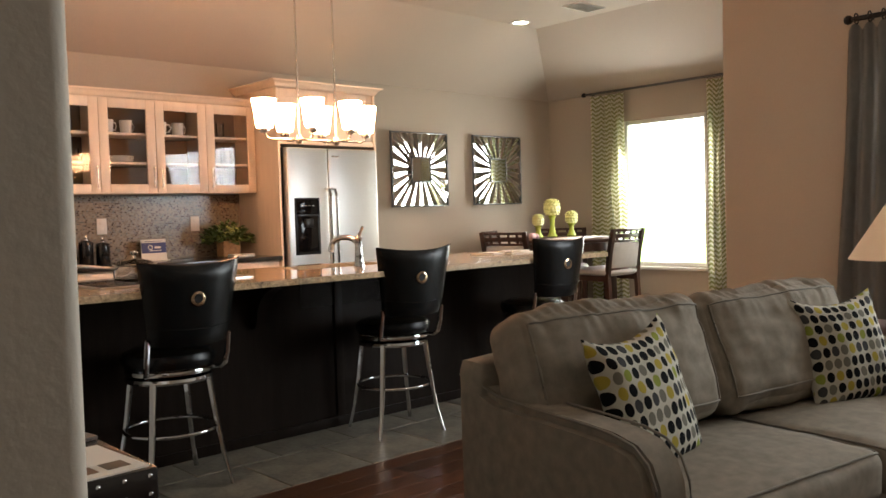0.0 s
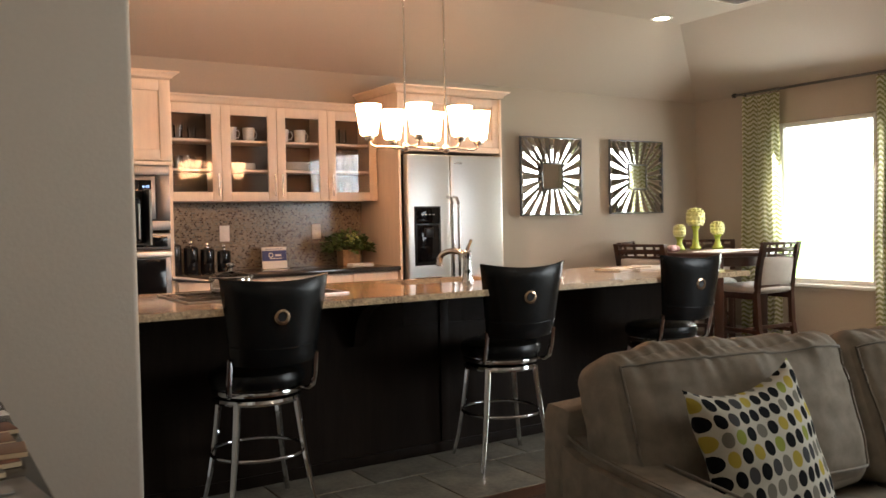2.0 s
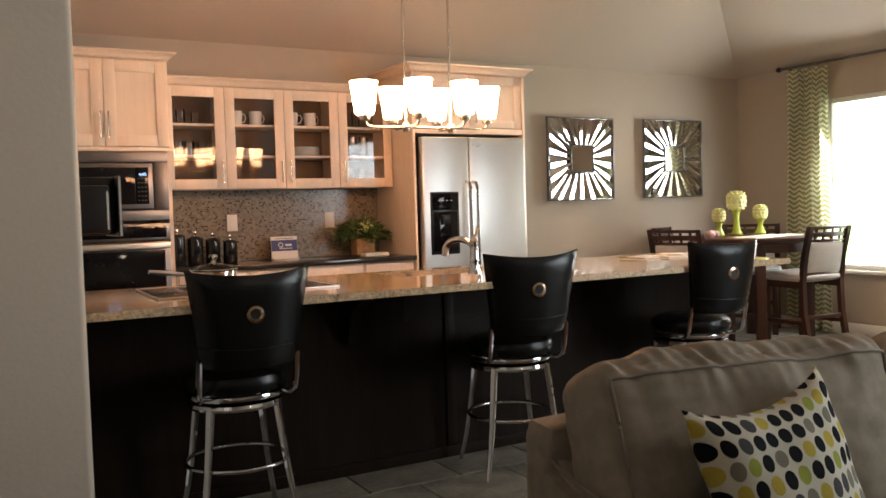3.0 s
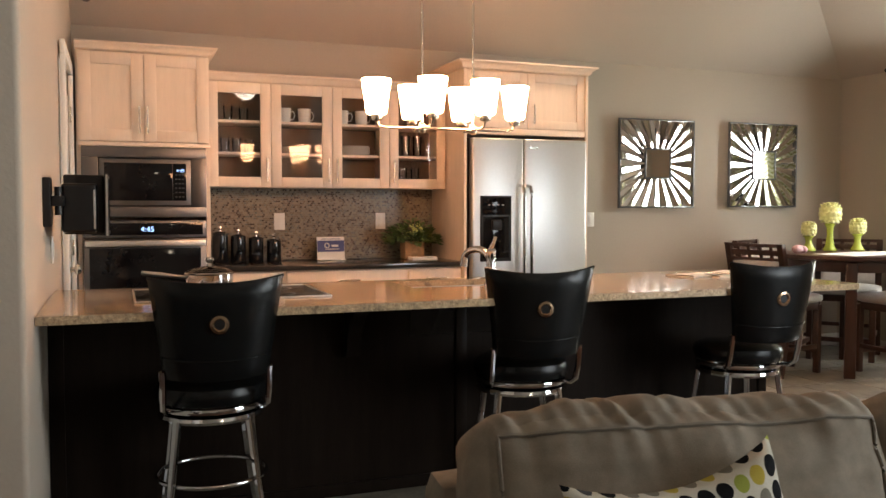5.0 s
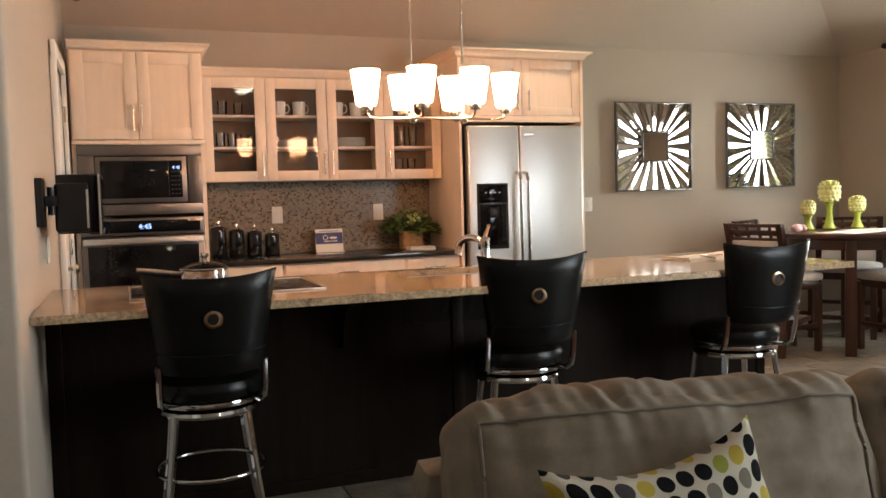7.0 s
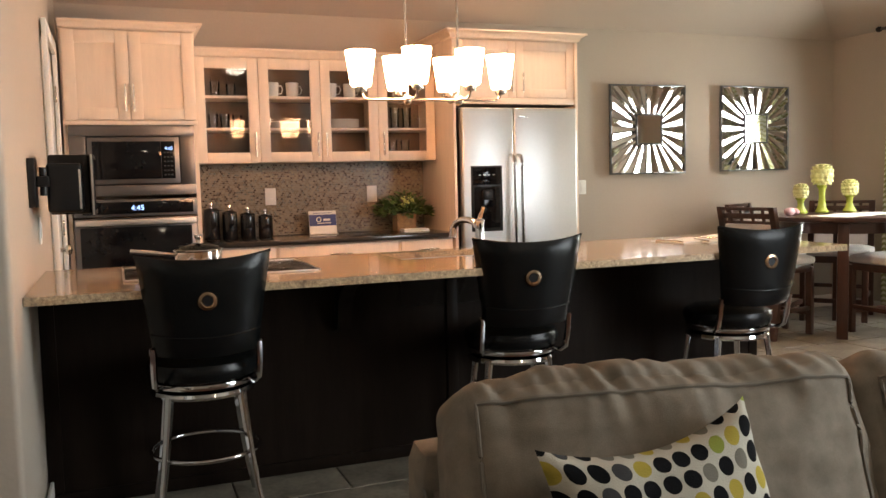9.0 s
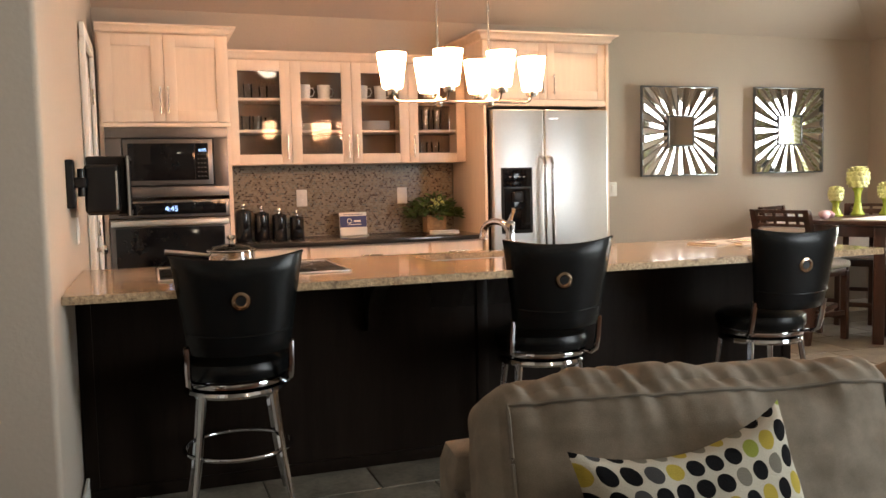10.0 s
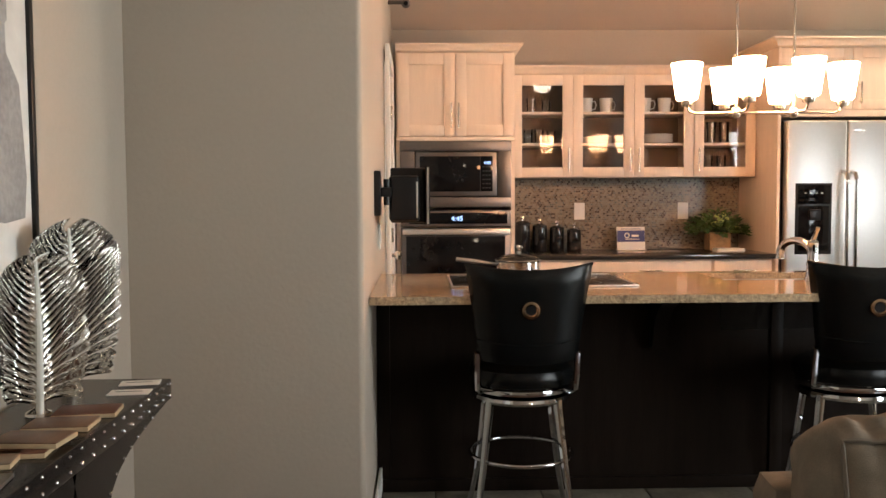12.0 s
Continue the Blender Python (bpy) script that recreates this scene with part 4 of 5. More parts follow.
curtain("curtain", 4.70, -1.56, -1.05, 0.02, 2.37, 6, 0.045, GREYCURT, "warm grey pleated curtain panel in the living room", seed=6, width=1.0, flare=0.5, dip=0.045)
curtain("curtain", 4.70, -3.95, -3.5, 0.02, 2.37, 5, 0.04, GREYCURT, "warm grey pleated curtain panel in the living room", seed=7)
cr2 = thing("curtain_rod", pose(0, 0, 0), "black iron curtain rod with round finials", "curtain rod")
part("bar", rod((4.70, -4.05, 2.40), (4.70, -1.06, 2.40), 0.017), BLACK, cr2)
part("finial", lathe([(0, 0), (0.017, 0), (0.028, 0.008), (0.032, 0.028), (0.022, 0.045), (0, 0.05)], 20, m=pose(4.70, -1.065, 2.40, -90, 0, 0)), BLACK, cr2)
for y in (-1.16, -3.98):
    part("bracket", rod((4.70, y, 2.40), (4.798, y, 2.40), 0.01), BLACK, cr2)

# ---- sofa ----


def soft(sx, sy, sz, r, puff, seed, wr):
    """Maps a point of the cube [-1, 1]^3 to a soft block: rounded edges, swollen faces, slack wrinkles."""
    h = Vector((sx / 2, sy / 2, sz / 2))
    off = Vector((seed * 7.3, seed * 3.1, 0))

    def to(x, y, z):
        u = Vector((x, y, z))
        p = Vector((x * h.x, y * h.y, z * h.z))
        core = Vector([max(-h[i] + r, min(h[i] - r, p[i])) for i in range(3)])
        d = p - core
        q = core + (d.normalized() * r if d.length > 1e-6 else Vector())
        a, c, e = 1 - x * x, 1 - y * y, 1 - z * z
        q += Vector((x * c * e * puff * 0.5, y * a * e * puff, z * a * c * puff * (0.4 if sz > sy else 1)))
        top = max(0, z) ** 3
        gather = (0.35 + 0.65 * max(0, noise.noise(Vector((q.x * 2.3, seed, 0))) + 0.35))
        nn = noise.noise(q * 5 + off) * wr * 0.6 + noise.noise(Vector((q.x * 30 + q.y * 9, q.y * 6, q.z * 5)) + off) * wr * 0.9 * gather * (0.08 + top) + noise.noise(Vector((q.x * 9, q.y * 14, q.z * 16)) + off) * wr * 0.3
        return q + (d.normalized() if d.length > 1e-6 else u.normalized()) * nn
    return to


def cushion(sx, sy, sz, r=0.05, puff=0.03, n=16, seed=0, wr=0.006):
    b = bmesh.new()
    bmesh.ops.create_cube(b, size=2)
    bmesh.ops.subdivide_edges(b, edges=b.edges[:], cuts=n, use_grid_fill=True)
    to = soft(sx, sy, sz, r, puff, seed, wr)
    for v in b.verts:
        v.co = to(*v.co)
    return b


def piping(dims, face, n=26, r=0.0045, k=0.93, axis="y", kz=0.93):
    """A sewn cord round one face of a soft block; dims as for soft()."""
    to, pts = soft(*dims), []
    for a, c in ((1, 0), (0, 1), (-1, 0), (0, -1)):
        for i in range(n):
            w = -1 + 2 * i / n
            e, f = (a * k if a else -c * w, c * k if c else a * w)
            e, f = max(-k, min(k, e)), max(-kz, min(kz, f))
            p = to(e, face, f) if axis == "y" else to(e, f, face)
            pts.append(p + (Vector((0, face, 0)) if axis == "y" else Vector((0, 0, face))) * 0.003)
    keep = [p for i, p in enumerate(pts) if (p - pts[i - 1]).length > 0.004]
    return tube(keep, r, 6, closed=True)


so = thing("sofa", pose(0.858, -1.245, 0, 0, 0, -8), "taupe linen two-seat sofa with loose back cushions and piping darkened for shade", "sofa")
SL, AW, SD = 2.12, 0.155, 0.88
part("base", box(0.02, -SD + 0.03, 0.09, SL - 0.02, -0.01, 0.228, 0.02, 3), SOFA, so)
part("back_frame", cushion(SL, 0.15, 0.65, 0.045, 0.008, 12, 1, 0.004), SOFA, so).location = (SL / 2, -0.085, 0.395)


def arm(x0, nm):
    # side outline: level top, front corner rounded over
    prof = [(-0.02, 0.10), (-0.02, 0.655), (-0.10, 0.645), (-0.22, 0.61), (-0.40, 0.60), (-0.60, 0.595), (-0.72, 0.588), (-0.80, 0.57), (-0.85, 0.53), (-0.875, 0.47), (-0.88, 0.40), (-0.88, 0.10)]
    t = extrude([(y, z) for y, z in prof], 0, AW, m=Matrix(((0, 0, 1, x0), (1, 0, 0, 0), (0, 1, 0, 0), (0, 0, 0, 1))))
    bmesh.ops.bevel(t, geom=[e for e in t.edges if len(e.link_faces) == 2 and e.calc_face_angle() > 1.0], offset=0.03, segments=4, affect="EDGES")
    a = part(nm, t, SOFA, so, smooth=50)
    for xx in (x0 + 0.012, x0 + AW - 0.012):
        part("piping", tube([(xx, y, z + 0.001) if z > 0.5 else (xx, y - 0.001, z) for y, z in prof[1:]], 0.004, 6), PIPING, a)
    return a


arm(0.0, "arm")
arm(SL - AW, "arm")
CW = (SL - 2 * AW) / 2
for i in range(2):
    xc = AW + CW * (i + 0.5)
    dims = (CW - 0.006, 0.66, 0.165, 0.045, 0.022, 3 + i, 0.007)
    c = part("seat_cushion", cushion(*dims[:5], 24, *dims[5:]), SOFA, so, smooth=60)
    c.location = (xc, -0.595, 0.312)
    part("piping", piping(dims, 1, axis="z", k=0.97, kz=0.97), PIPING, c)
    dims = (0.93 if i else 0.885, 0.20, 0.455, 0.070, 0.045, 6 + i, 0.024)
    k = part("back_cushion", cushion(*dims[:5], 96, *dims[5:]), SOFA, so, smooth=60)
    k.matrix_local = pose(1.415 if i else 0.490, -0.262, 0.634 if i else 0.640, -20, -0.5 if i else 0.8, 0)
    for face in (-1, 1):
        part("piping", piping(dims, face, 40, kz=0.80 if face < 0 else 0.94), PIPING, k)
for x in (0.06, SL - 0.06):
    for y in (-0.06, -SD + 0.07):
        part("foot", rod((x, y, 0), (x, y, 0.1), 0.02, 0.03), ESPRESSO, so)


def dots():
    """Rows of ovals in black, greys, olive and mustard on cream cotton."""
    m = mat("dotted_cotton", (0.44, 0.415, 0.35), 0.95, spec=0.04, bump=0.3, bscale=300)
    nt = m.node_tree
    b = nt.nodes["Principled BSDF"]
    uv = nt.nodes.new("ShaderNodeUVMap")
    sc = nt.nodes.new("ShaderNodeVectorMath")
    sc.operation = "MULTIPLY"
    sc.inputs[1].default_value = (11, 9.3, 1)
    fl, frc = nt.nodes.new("ShaderNodeVectorMath"), nt.nodes.new("ShaderNodeVectorMath")
    fl.operation, frc.operation = "FLOOR", "FRACTION"
    sb = nt.nodes.new("ShaderNodeVectorMath")
    sb.operation = "SUBTRACT"
    sb.inputs[1].default_value = (0.5, 0.5, 0)
    ln = nt.nodes.new("ShaderNodeVectorMath")
    ln.operation = "LENGTH"
    wh = nt.nodes.new("ShaderNodeTexWhiteNoise")
    wh.noise_dimensions = "2D"
    ra = nt.nodes.new("ShaderNodeValToRGB")
    ra.color_ramp.interpolation = "CONSTANT"
    cols = [(0.0, (0.007, 0.007, 0.008)), (0.48, (0.34, 0.27, 0.05)), (0.62, (0.05, 0.05, 0.052)), (0.76, (0.15, 0.14, 0.115)), (0.92, (0.22, 0.25, 0.05))]
    el = ra.color_ramp.elements
    while len(el) < len(cols):
        el.new(0.5)
    for e, (p, c) in zip(el, cols):
        e.position, e.color = p, (*c, 1)
    lt = nt.nodes.new("ShaderNodeMath")
    lt.operation = "LESS_THAN"
    lt.inputs[1].default_value = 0.415
    mx = nt.nodes.new("ShaderNodeMix")
    mx.data_type = "RGBA"
    src = b.inputs["Base Color"].links[0].from_socket
    for p, q in ((uv.outputs[0], sc.inputs[0]), (sc.outputs[0], fl.inputs[0]), (sc.outputs[0], frc.inputs[0]), (frc.outputs[0], sb.inputs[0]), (sb.outputs[0], ln.inputs[0]), (fl.outputs[0], wh.inputs[0]), (wh.outputs[0], ra.inputs[0]), (ln.outputs["Value"], lt.inputs[0]), (lt.outputs[0], mx.inputs[0]), (src, mx.inputs[6]), (ra.outputs[0], mx.inputs[7]), (mx.outputs[2], b.inputs["Base Color"])):
        nt.links.new(p, q)
    return m


DOTS = dots()


def pillow(m, size, label, seed):
    """A knife-edge throw pillow, its face along -y."""
    b = bmesh.new()
    uvl = b.loops.layers.uv.new("UVMap")
    n, g = 22, {}
    for s in (-1, 1):
        for i in range(n + 1):
            for j in range(n + 1):
                u, v = -1 + 2 * i / n, -1 + 2 * j / n
                if s == 1 and (i in (0, n) or j in (0, n)):
                    g[s, i, j] = g[-1, i, j]
                    continue
                pinch = 1 - 0.08 * (1 - v * v) * abs(u)
                pz = 1 - (0.22 if v > 0 else 0.06) * (1 - u * u) * abs(v)
                w = max(0.0, (1 - u * u) * (1 - v * v)) ** 0.42
                y = s * 0.072 * w + 0.010 * noise.noise(Vector((u * 2 + seed, v * 2, s))) + 0.006 * noise.noise(Vector((u * 7 + seed, v * 3, s))) * (v > 0) * v
                g[s, i, j] = b.verts.new((u * pinch * size / 2, y, v * pz * size / 2))
    for s in (-1, 1):
        for i in range(n):
            for j in range(n):
                ij = ((i, j), (i + 1, j), (i + 1, j + 1), (i, j + 1))
                f = b.faces.new([g[s, p, q] for p, q in (ij if s == -1 else ij[::-1])])
                f.smooth = True
                for lp, (p, q) in zip(f.loops, ij if s == -1 else ij[::-1]):
                    lp[uvl].uv = (p / n + 0.13 * seed, q / n)
    return tagged(obj("throw_pillow", b, DOTS, 80), label, "pillow", "pillows on the sofa"), m


for args in ((pose(1.190, -1.79, 0.597, -19, -3.5, 5.0), 0.48, "cream cotton throw pillow with black, grey and mustard dots", 1), (pose(2.425, -1.91, 0.606, -16, -2.5, -19), 0.46, "cream cotton throw pillow with black, grey and mustard dots", 2)):
    ob, m = pillow(*args)
    ob.matrix_world = m

# ---- dining set ----
TX, TY = 5.68, 2.14
tb = thing("dining_table", pose(TX, TY, 0), "round counter-height dark cherry dining table", "table")
part("tabletop", lathe([(0, 0.885), (0.52, 0.885), (0.545, 0.89), (0.55, 0.905), (0.545, 0.92), (0.53, 0.925), (0, 0.925)], 56), CHERRY, tb)
part("apron", lathe([(0.44, 0.80), (0.47, 0.80), (0.47, 0.885), (0.44, 0.885)], 48), CHERRY, tb)
for a in (226, 316, 46, 136):
    x, y = 0.44 * math.cos(radians(a)), 0.44 * math.sin(radians(a))
    part("leg", merge(bmesh.new(), box(-0.04, -0.04, 0, 0.04, 0.04, 0.88, 0.006), pose(x, y, 0, 0, 0, a)), CHERRY, tb)


def chair(m, label):
    """A counter-height chair that faces +y, back at -y."""
    c = thing("dining_chair", m, label, "chair", "chairs round the table")
    for sx in (-1, 1):
        part("front_leg", box(0.19 * sx - 0.02, 0.17, 0, 0.19 * sx + 0.02, 0.21, 0.56, 0.004), CHERRY, c)
        b = bmesh.new()
        pts = [(-0.27, 0.0), (-0.215, 0.30), (-0.20, 0.58), (-0.225, 0.80), (-0.285, 1.06)]
        for (y0, z0), (y1, z1) in zip(pts, pts[1:]):
            vs = [b.verts.new((0.20 * sx + dx, y + dy, z)) for (y, z) in ((y0, z0), (y1, z1)) for dx, dy in ((-0.02, -0.02), (0.02, -0.02), (0.02, 0.02), (-0.02, 0.02))]
            for i in range(4):
                b.faces.new((vs[i], vs[(i + 1) % 4], vs[4 + (i + 1) % 4], vs[4 + i]))
            b.faces.new(vs[:4][::-1])
            b.faces.new(vs[4:])
        bmesh.ops.remove_doubles(b, verts=b.verts, dist=1e-4)
        bmesh.ops.recalc_face_normals(b, faces=b.faces)
        part("back_leg", b, CHERRY, c)
        part("side_stretcher", box(0.19 * sx - 0.012, -0.20, 0.20, 0.19 * sx + 0.012, 0.18, 0.235, 0.003), CHERRY, c)
        part("seat_rail", box(0.19 * sx - 0.013, -0.19, 0.52, 0.19 * sx + 0.013, 0.18, 0.58, 0.003), CHERRY, c)
    part("front_stretcher", box(-0.17, 0.178, 0.16, 0.17, 0.202, 0.20, 0.003), CHERRY, c)
    part("back_stretcher", box(-0.18, -0.232, 0.25, 0.18, -0.210, 0.285, 0.003), CHERRY, c)
    part("front_rail", box(-0.17, 0.175, 0.52, 0.17, 0.205, 0.58, 0.003), CHERRY, c)
    s = part("seat", cushion(0.45, 0.43, 0.075, 0.03, 0.02, 8, 2, 0.002), SEATGREY, c, "padded grey upholstered seat")
    s.location = (0, 0.0, 0.615)
    bk = part("back_pad", merge(bmesh.new(), cushion(0.365, 0.03, 0.27, 0.012, 0.008, 8, 3, 0.001), pose(0, -0.228, 0.785, 9, 0, 0)), SEATGREY, c, "pale grey upholstered back panel")
    part("lower_back_rail", merge(bmesh.new(), box(-0.18, -0.012, -0.035, 0.18, 0.012, 0.035, 0.003), pose(0, -0.208, 0.625, 3, 0, 0)), CHERRY, c)
    for z, y, h in ((0.935, -0.256, 0.012), (1.045, -0.282, 0.014)):
        part("back_rail", box(-0.18, y - 0.011, z - h, 0.18, y + 0.011, z + h, 0.003), CHERRY, c)
    part("back_slat", merge(bmesh.new(), box(-0.18, -0.008, -0.022, 0.18, 0.008, 0.022, 0.003), pose(0, -0.268, 0.988, 12, 0, 0)), CHERRY, c)
    for x in (-0.125, -0.045, 0.045, 0.125):
        part("spindle", merge(bmesh.new(), box(x - 0.011, -0.006, -0.048, x + 0.011, 0.006, 0.048, 0.002), pose(0, -0.269, 0.990, 12, 0, 0)), CHERRY, c)
    return c


WIDE, TALL = Matrix.Diagonal((1.1, 1.0, 0.955, 1.0)), Matrix.Diagonal((1.1, 1.0, 1.0, 1.0))
c1 = chair(pose(5.86, 1.80, 0, 0, 0, -4) @ WIDE, "dark cherry counter chair with pale grey upholstered seat and back")
copy_thing(c1, pose(6.08, 2.55, 0, 0, 0, 128) @ TALL)
copy_thing(c1, pose(5.09, 2.28, 0, 0, 0, -80) @ TALL)
copy_thing(c1, pose(5.44, 2.64, 0, 0, 0, -150) @ TALL)

ARTI = mat("lime_ceramic", (0.42, 0.50, 0.08), 0.25, vary=0.2, scale=12)
ARTIL = mat("pale_lime_ceramic", (0.70, 0.70, 0.32), 0.3, vary=0.2, scale=12)


def artichoke(x, y, h, r, label):
    a = thing("artichoke_finial", pose(x, y, 0.932), label, "figurine", "artichokes on the table")
    zs = h - 2 * r * 0.95
    part("stem", lathe([(0, 0), (0.052, 0), (0.054, 0.012), (0.036, 0.04), (0.024, zs * 0.55), (0.027, zs * 0.85), (0.045, zs), (0, zs + 0.01)], 24), ARTI, a, "glossy green ceramic stem")
    part("core", lathe([(0, zs - 0.002)] + [(r * 0.9 * math.sin(radians(t)), zs + r * 0.92 - r * 0.92 * math.cos(radians(t))) for t in range(15, 180, 15)] + [(0, zs + r * 1.84)], 24), ARTIL, a)
    lf = bmesh.new()
    for row, t in enumerate(range(42, 175, 22)):
        n = max(5, int(14 * math.sin(radians(t))))
        for i in range(n):
            ph = 2 * math.pi * (i + 0.5 * (row % 2)) / n
            k = bmesh.new()
            bmesh.ops.create_icosphere(k, subdivisions=1, radius=1)
            w = r * 0.24
            merge(lf, k, Matrix.Translation((r * 0.9 * math.sin(radians(t)) * math.cos(ph), r * 0.9 * math.sin(radians(t)) * math.sin(ph), zs + r * 0.92 - r * 0.92 * math.cos(radians(t)))) @ Matrix.Rotation(ph, 4, "Z") @ Matrix.Rotation(radians(t - 90), 4, "Y") @ Matrix.Diagonal((w * 0.42, w, w * 1.25, 1)))
    part("scale_shell", lf, ARTIL, a, "overlapping pale lime ceramic leaves", 60)
    return a


artichoke(5.745, 2.40, 0.40, 0.092, "tall lime green ceramic artichoke on a stem")
artichoke(5.52, 2.40, 0.245, 0.064, "small lime green ceramic artichoke on a stem")
artichoke(5.94, 2.30, 0.27, 0.070, "small lime green ceramic artichoke on a stem")
PAPER = mat("white_paper", (0.80, 0.77, 0.72), 0.6, vary=0.04)
PINK = mat("pink_print", (0.55, 0.18, 0.20), 0.6)
tbl = thing("table_runner", pose(5.62, 2.02, 0.926, 0, 0, 12), "white printed placemat papers spread on the dining table", "papers")
part("sheet", box(-0.34, -0.20, 0, 0.10, 0.14, 0.003), PAPER, tbl)
part("sheet", merge(bmesh.new(), box(-0.20, -0.17, 0.004, 0.26, 0.17, 0.007), pose(0.16, -0.06, 0, 0, 0, -20)), PAPER, tbl)
for i in range(4):
    part("print_bar", box(0.02 + i * 0.045, -0.10, 0.0075, 0.05 + i * 0.045, -0.06, 0.0085), mat("print_ink", (0.12, 0.11, 0.11), 0.6) if i else PINK, tbl)

nk = thing("napkin", pose(5.33, 2.30, 0.926, 0, 0, 25), "folded pale pink napkin on the dining table", "napkin")
NAPK = mat("pink_napkin", (0.62, 0.40, 0.42), 0.8, vary=0.1)
for i in range(3):
    part("fold", merge(bmesh.new(), cushion(0.10, 0.05, 0.05, 0.02, 0.01, 4, i, 0.006), pose(0.03 * i - 0.03, 0.02 * (i % 2), 0.028, 20 * i, 0, 40 * i)), NAPK, nk)

# ---- things on the back worktop ----
DCER = mat("glossy_black_ceramic", (0.010, 0.010, 0.011), 0.10, vary=0.2)
for i, (x, h) in enumerate(((0.885, 0.225), (1.005, 0.205), (1.125, 0.19), (1.245, 0.172))):
    cn = thing("canister", pose(x, 2.88, 0.9125), "glossy black ceramic canister with chrome knob on the worktop", "canister", "canisters")
    r = 0.052 - 0.001 * i
    part("jar", lathe([(0, 0), (r * 0.95, 0), (r, 0.006), (r, h - 0.045), (r * 0.97, h - 0.038), (0, h - 0.036)], 30), DCER, cn)
    part("lid", lathe([(0, h - 0.036), (r * 1.0, h - 0.036), (r * 1.0, h - 0.026), (r * 0.6, h - 0.016), (0.010, h - 0.012), (0, h - 0.012)], 30), DCER, cn)
    part("knob", lathe([(0, h - 0.013), (0.009, h - 0.012), (0.008, h - 0.002), (0.016, h + 0.008), (0.014, h + 0.022), (0, h + 0.026)], 20), CHROME, cn, "chrome knob")

NAVY = mat("navy_print", (0.025, 0.035, 0.16), 0.5, vary=0.1)
sg = thing("counter_sign", pose(1.665, 2.95, 0.9125), "small white card stand with a navy blue printed band", "sign")
part("card", merge(bmesh.new(), box(-0.10, -0.004, 0, 0.10, 0.004, 0.165, 0.001), pose(0, 0, 0, -8, 0, 0)), PAPER, sg)
part("band", merge(bmesh.new(), box(-0.098, -0.0055, 0.058, 0.098, -0.0042, 0.138), pose(0, 0, 0, -8, 0, 0)), NAVY, sg)
for x0, x1, z0, z1 in ((0.005, 0.055, 0.093, 0.108), (-0.04, 0.06, 0.074, 0.079), (-0.07, 0.07, 0.147, 0.151)):
    part("text_bar", merge(bmesh.new(), box(x0, -0.0066, z0, x1, -0.0056, z1), pose(0, 0, 0, -8, 0, 0)), PAPER if z0 < 0.14 else NAVY, sg)
part("emblem", merge(bmesh.new(), lathe([(0.013, 0), (0.019, 0.0008), (0.019, 0), (0.013, 0)], 20, m=pose(-0.028, -0.0058, 0.103, 90, 0, 0)), pose(0, 0, 0, -8, 0, 0)), PAPER, sg)
part("foot", box(-0.10, -0.05, 0, 0.10, 0.03, 0.004, 0.001), PAPER, sg)

LEAF = mat("leaf_green", (0.085, 0.145, 0.036), 0.5, vary=0.5, scale=8)
BLOOM = mat("cream_green_bloom", (0.55, 0.60, 0.22), 0.6, vary=0.3, scale=10)
BASKET = mat("woven_basket", (0.36, 0.22, 0.11), 0.8, vary=0.4, scale=30, bump=0.8, bscale=70)


def foliage(rnd, n, rx, rz, z0, size):
    """Many small pointed leaves on thin stems, in an uneven dome."""
    b = bmesh.new()
    for _ in range(n):
        a, e = rnd.uniform(0, 2 * math.pi), rnd.uniform(0.1, 1.0) ** 0.7
        d = Vector((math.cos(a) * e * rx, math.sin(a) * e * rx * 0.7, z0 + rz * rnd.uniform(0.15, 1.0) * (1.15 - 0.75 * e)))
        tip = Vector((math.cos(a), math.sin(a) * 0.7, rnd.uniform(-0.5, 0.8))).normalized()
        s = tip.cross(Vector((rnd.uniform(-1, 1), rnd.uniform(-1, 1), 1))).normalized()
        L = size * rnd.uniform(0.7, 1.4)
        w = L * 0.32
        vs = [b.verts.new(p) for p in (d, d + tip * L * 0.4 + s * w, d + tip * L, d + tip * L * 0.4 - s * w)]
        b.faces.new(vs)
    return b


rp = random.Random(5)
pl = thing("potted_plant", pose(2.255, 2.88, 0.9125), "green leafy flower arrangement in a woven basket pot", "plant")
part("pot", box(-0.075, -0.06, 0, 0.075, 0.06, 0.125, 0.008, 2), BASKET, pl, "woven brown basket")
part("leaves", foliage(rp, 420, 0.20, 0.20, 0.10, 0.045), LEAF, pl)
bl = bmesh.new()
for x, y, z, r in ((-0.01, -0.09, 0.20, 0.028), (0.035, -0.08, 0.215, 0.020), (-0.05, -0.07, 0.185, 0.022), (0.02, -0.06, 0.25, 0.018), (0.12, -0.05, 0.17, 0.016), (-0.02, -0.05, 0.235, 0.02)):
    for k in range(14):
        t = bmesh.new()
        bmesh.ops.create_icosphere(t, subdivisions=1, radius=r * 0.36)
        a, e = rp.uniform(0, 6.28), rp.uniform(-1.2, 1.4)
        merge(bl, t, Matrix.Translation((x + r * 0.75 * math.cos(a) * math.cos(e), y + r * 0.75 * math.sin(a) * math.cos(e), z + r * 0.75 * math.sin(e))))
part("blossoms", bl, BLOOM, pl, "pale green and cream blossoms")
tw2 = thing("folded_towel", pose(2.27, 2.70, 0.9125, 0, 0, 4), "folded white kitchen towel on the black worktop", "towel")
for i in range(2):
    part("fold", box(-0.10 + 0.003 * i, -0.045, 0.012 * i, 0.10 - 0.004 * i, 0.045, 0.012 * i + 0.0115, 0.005), WHITE, tw2)

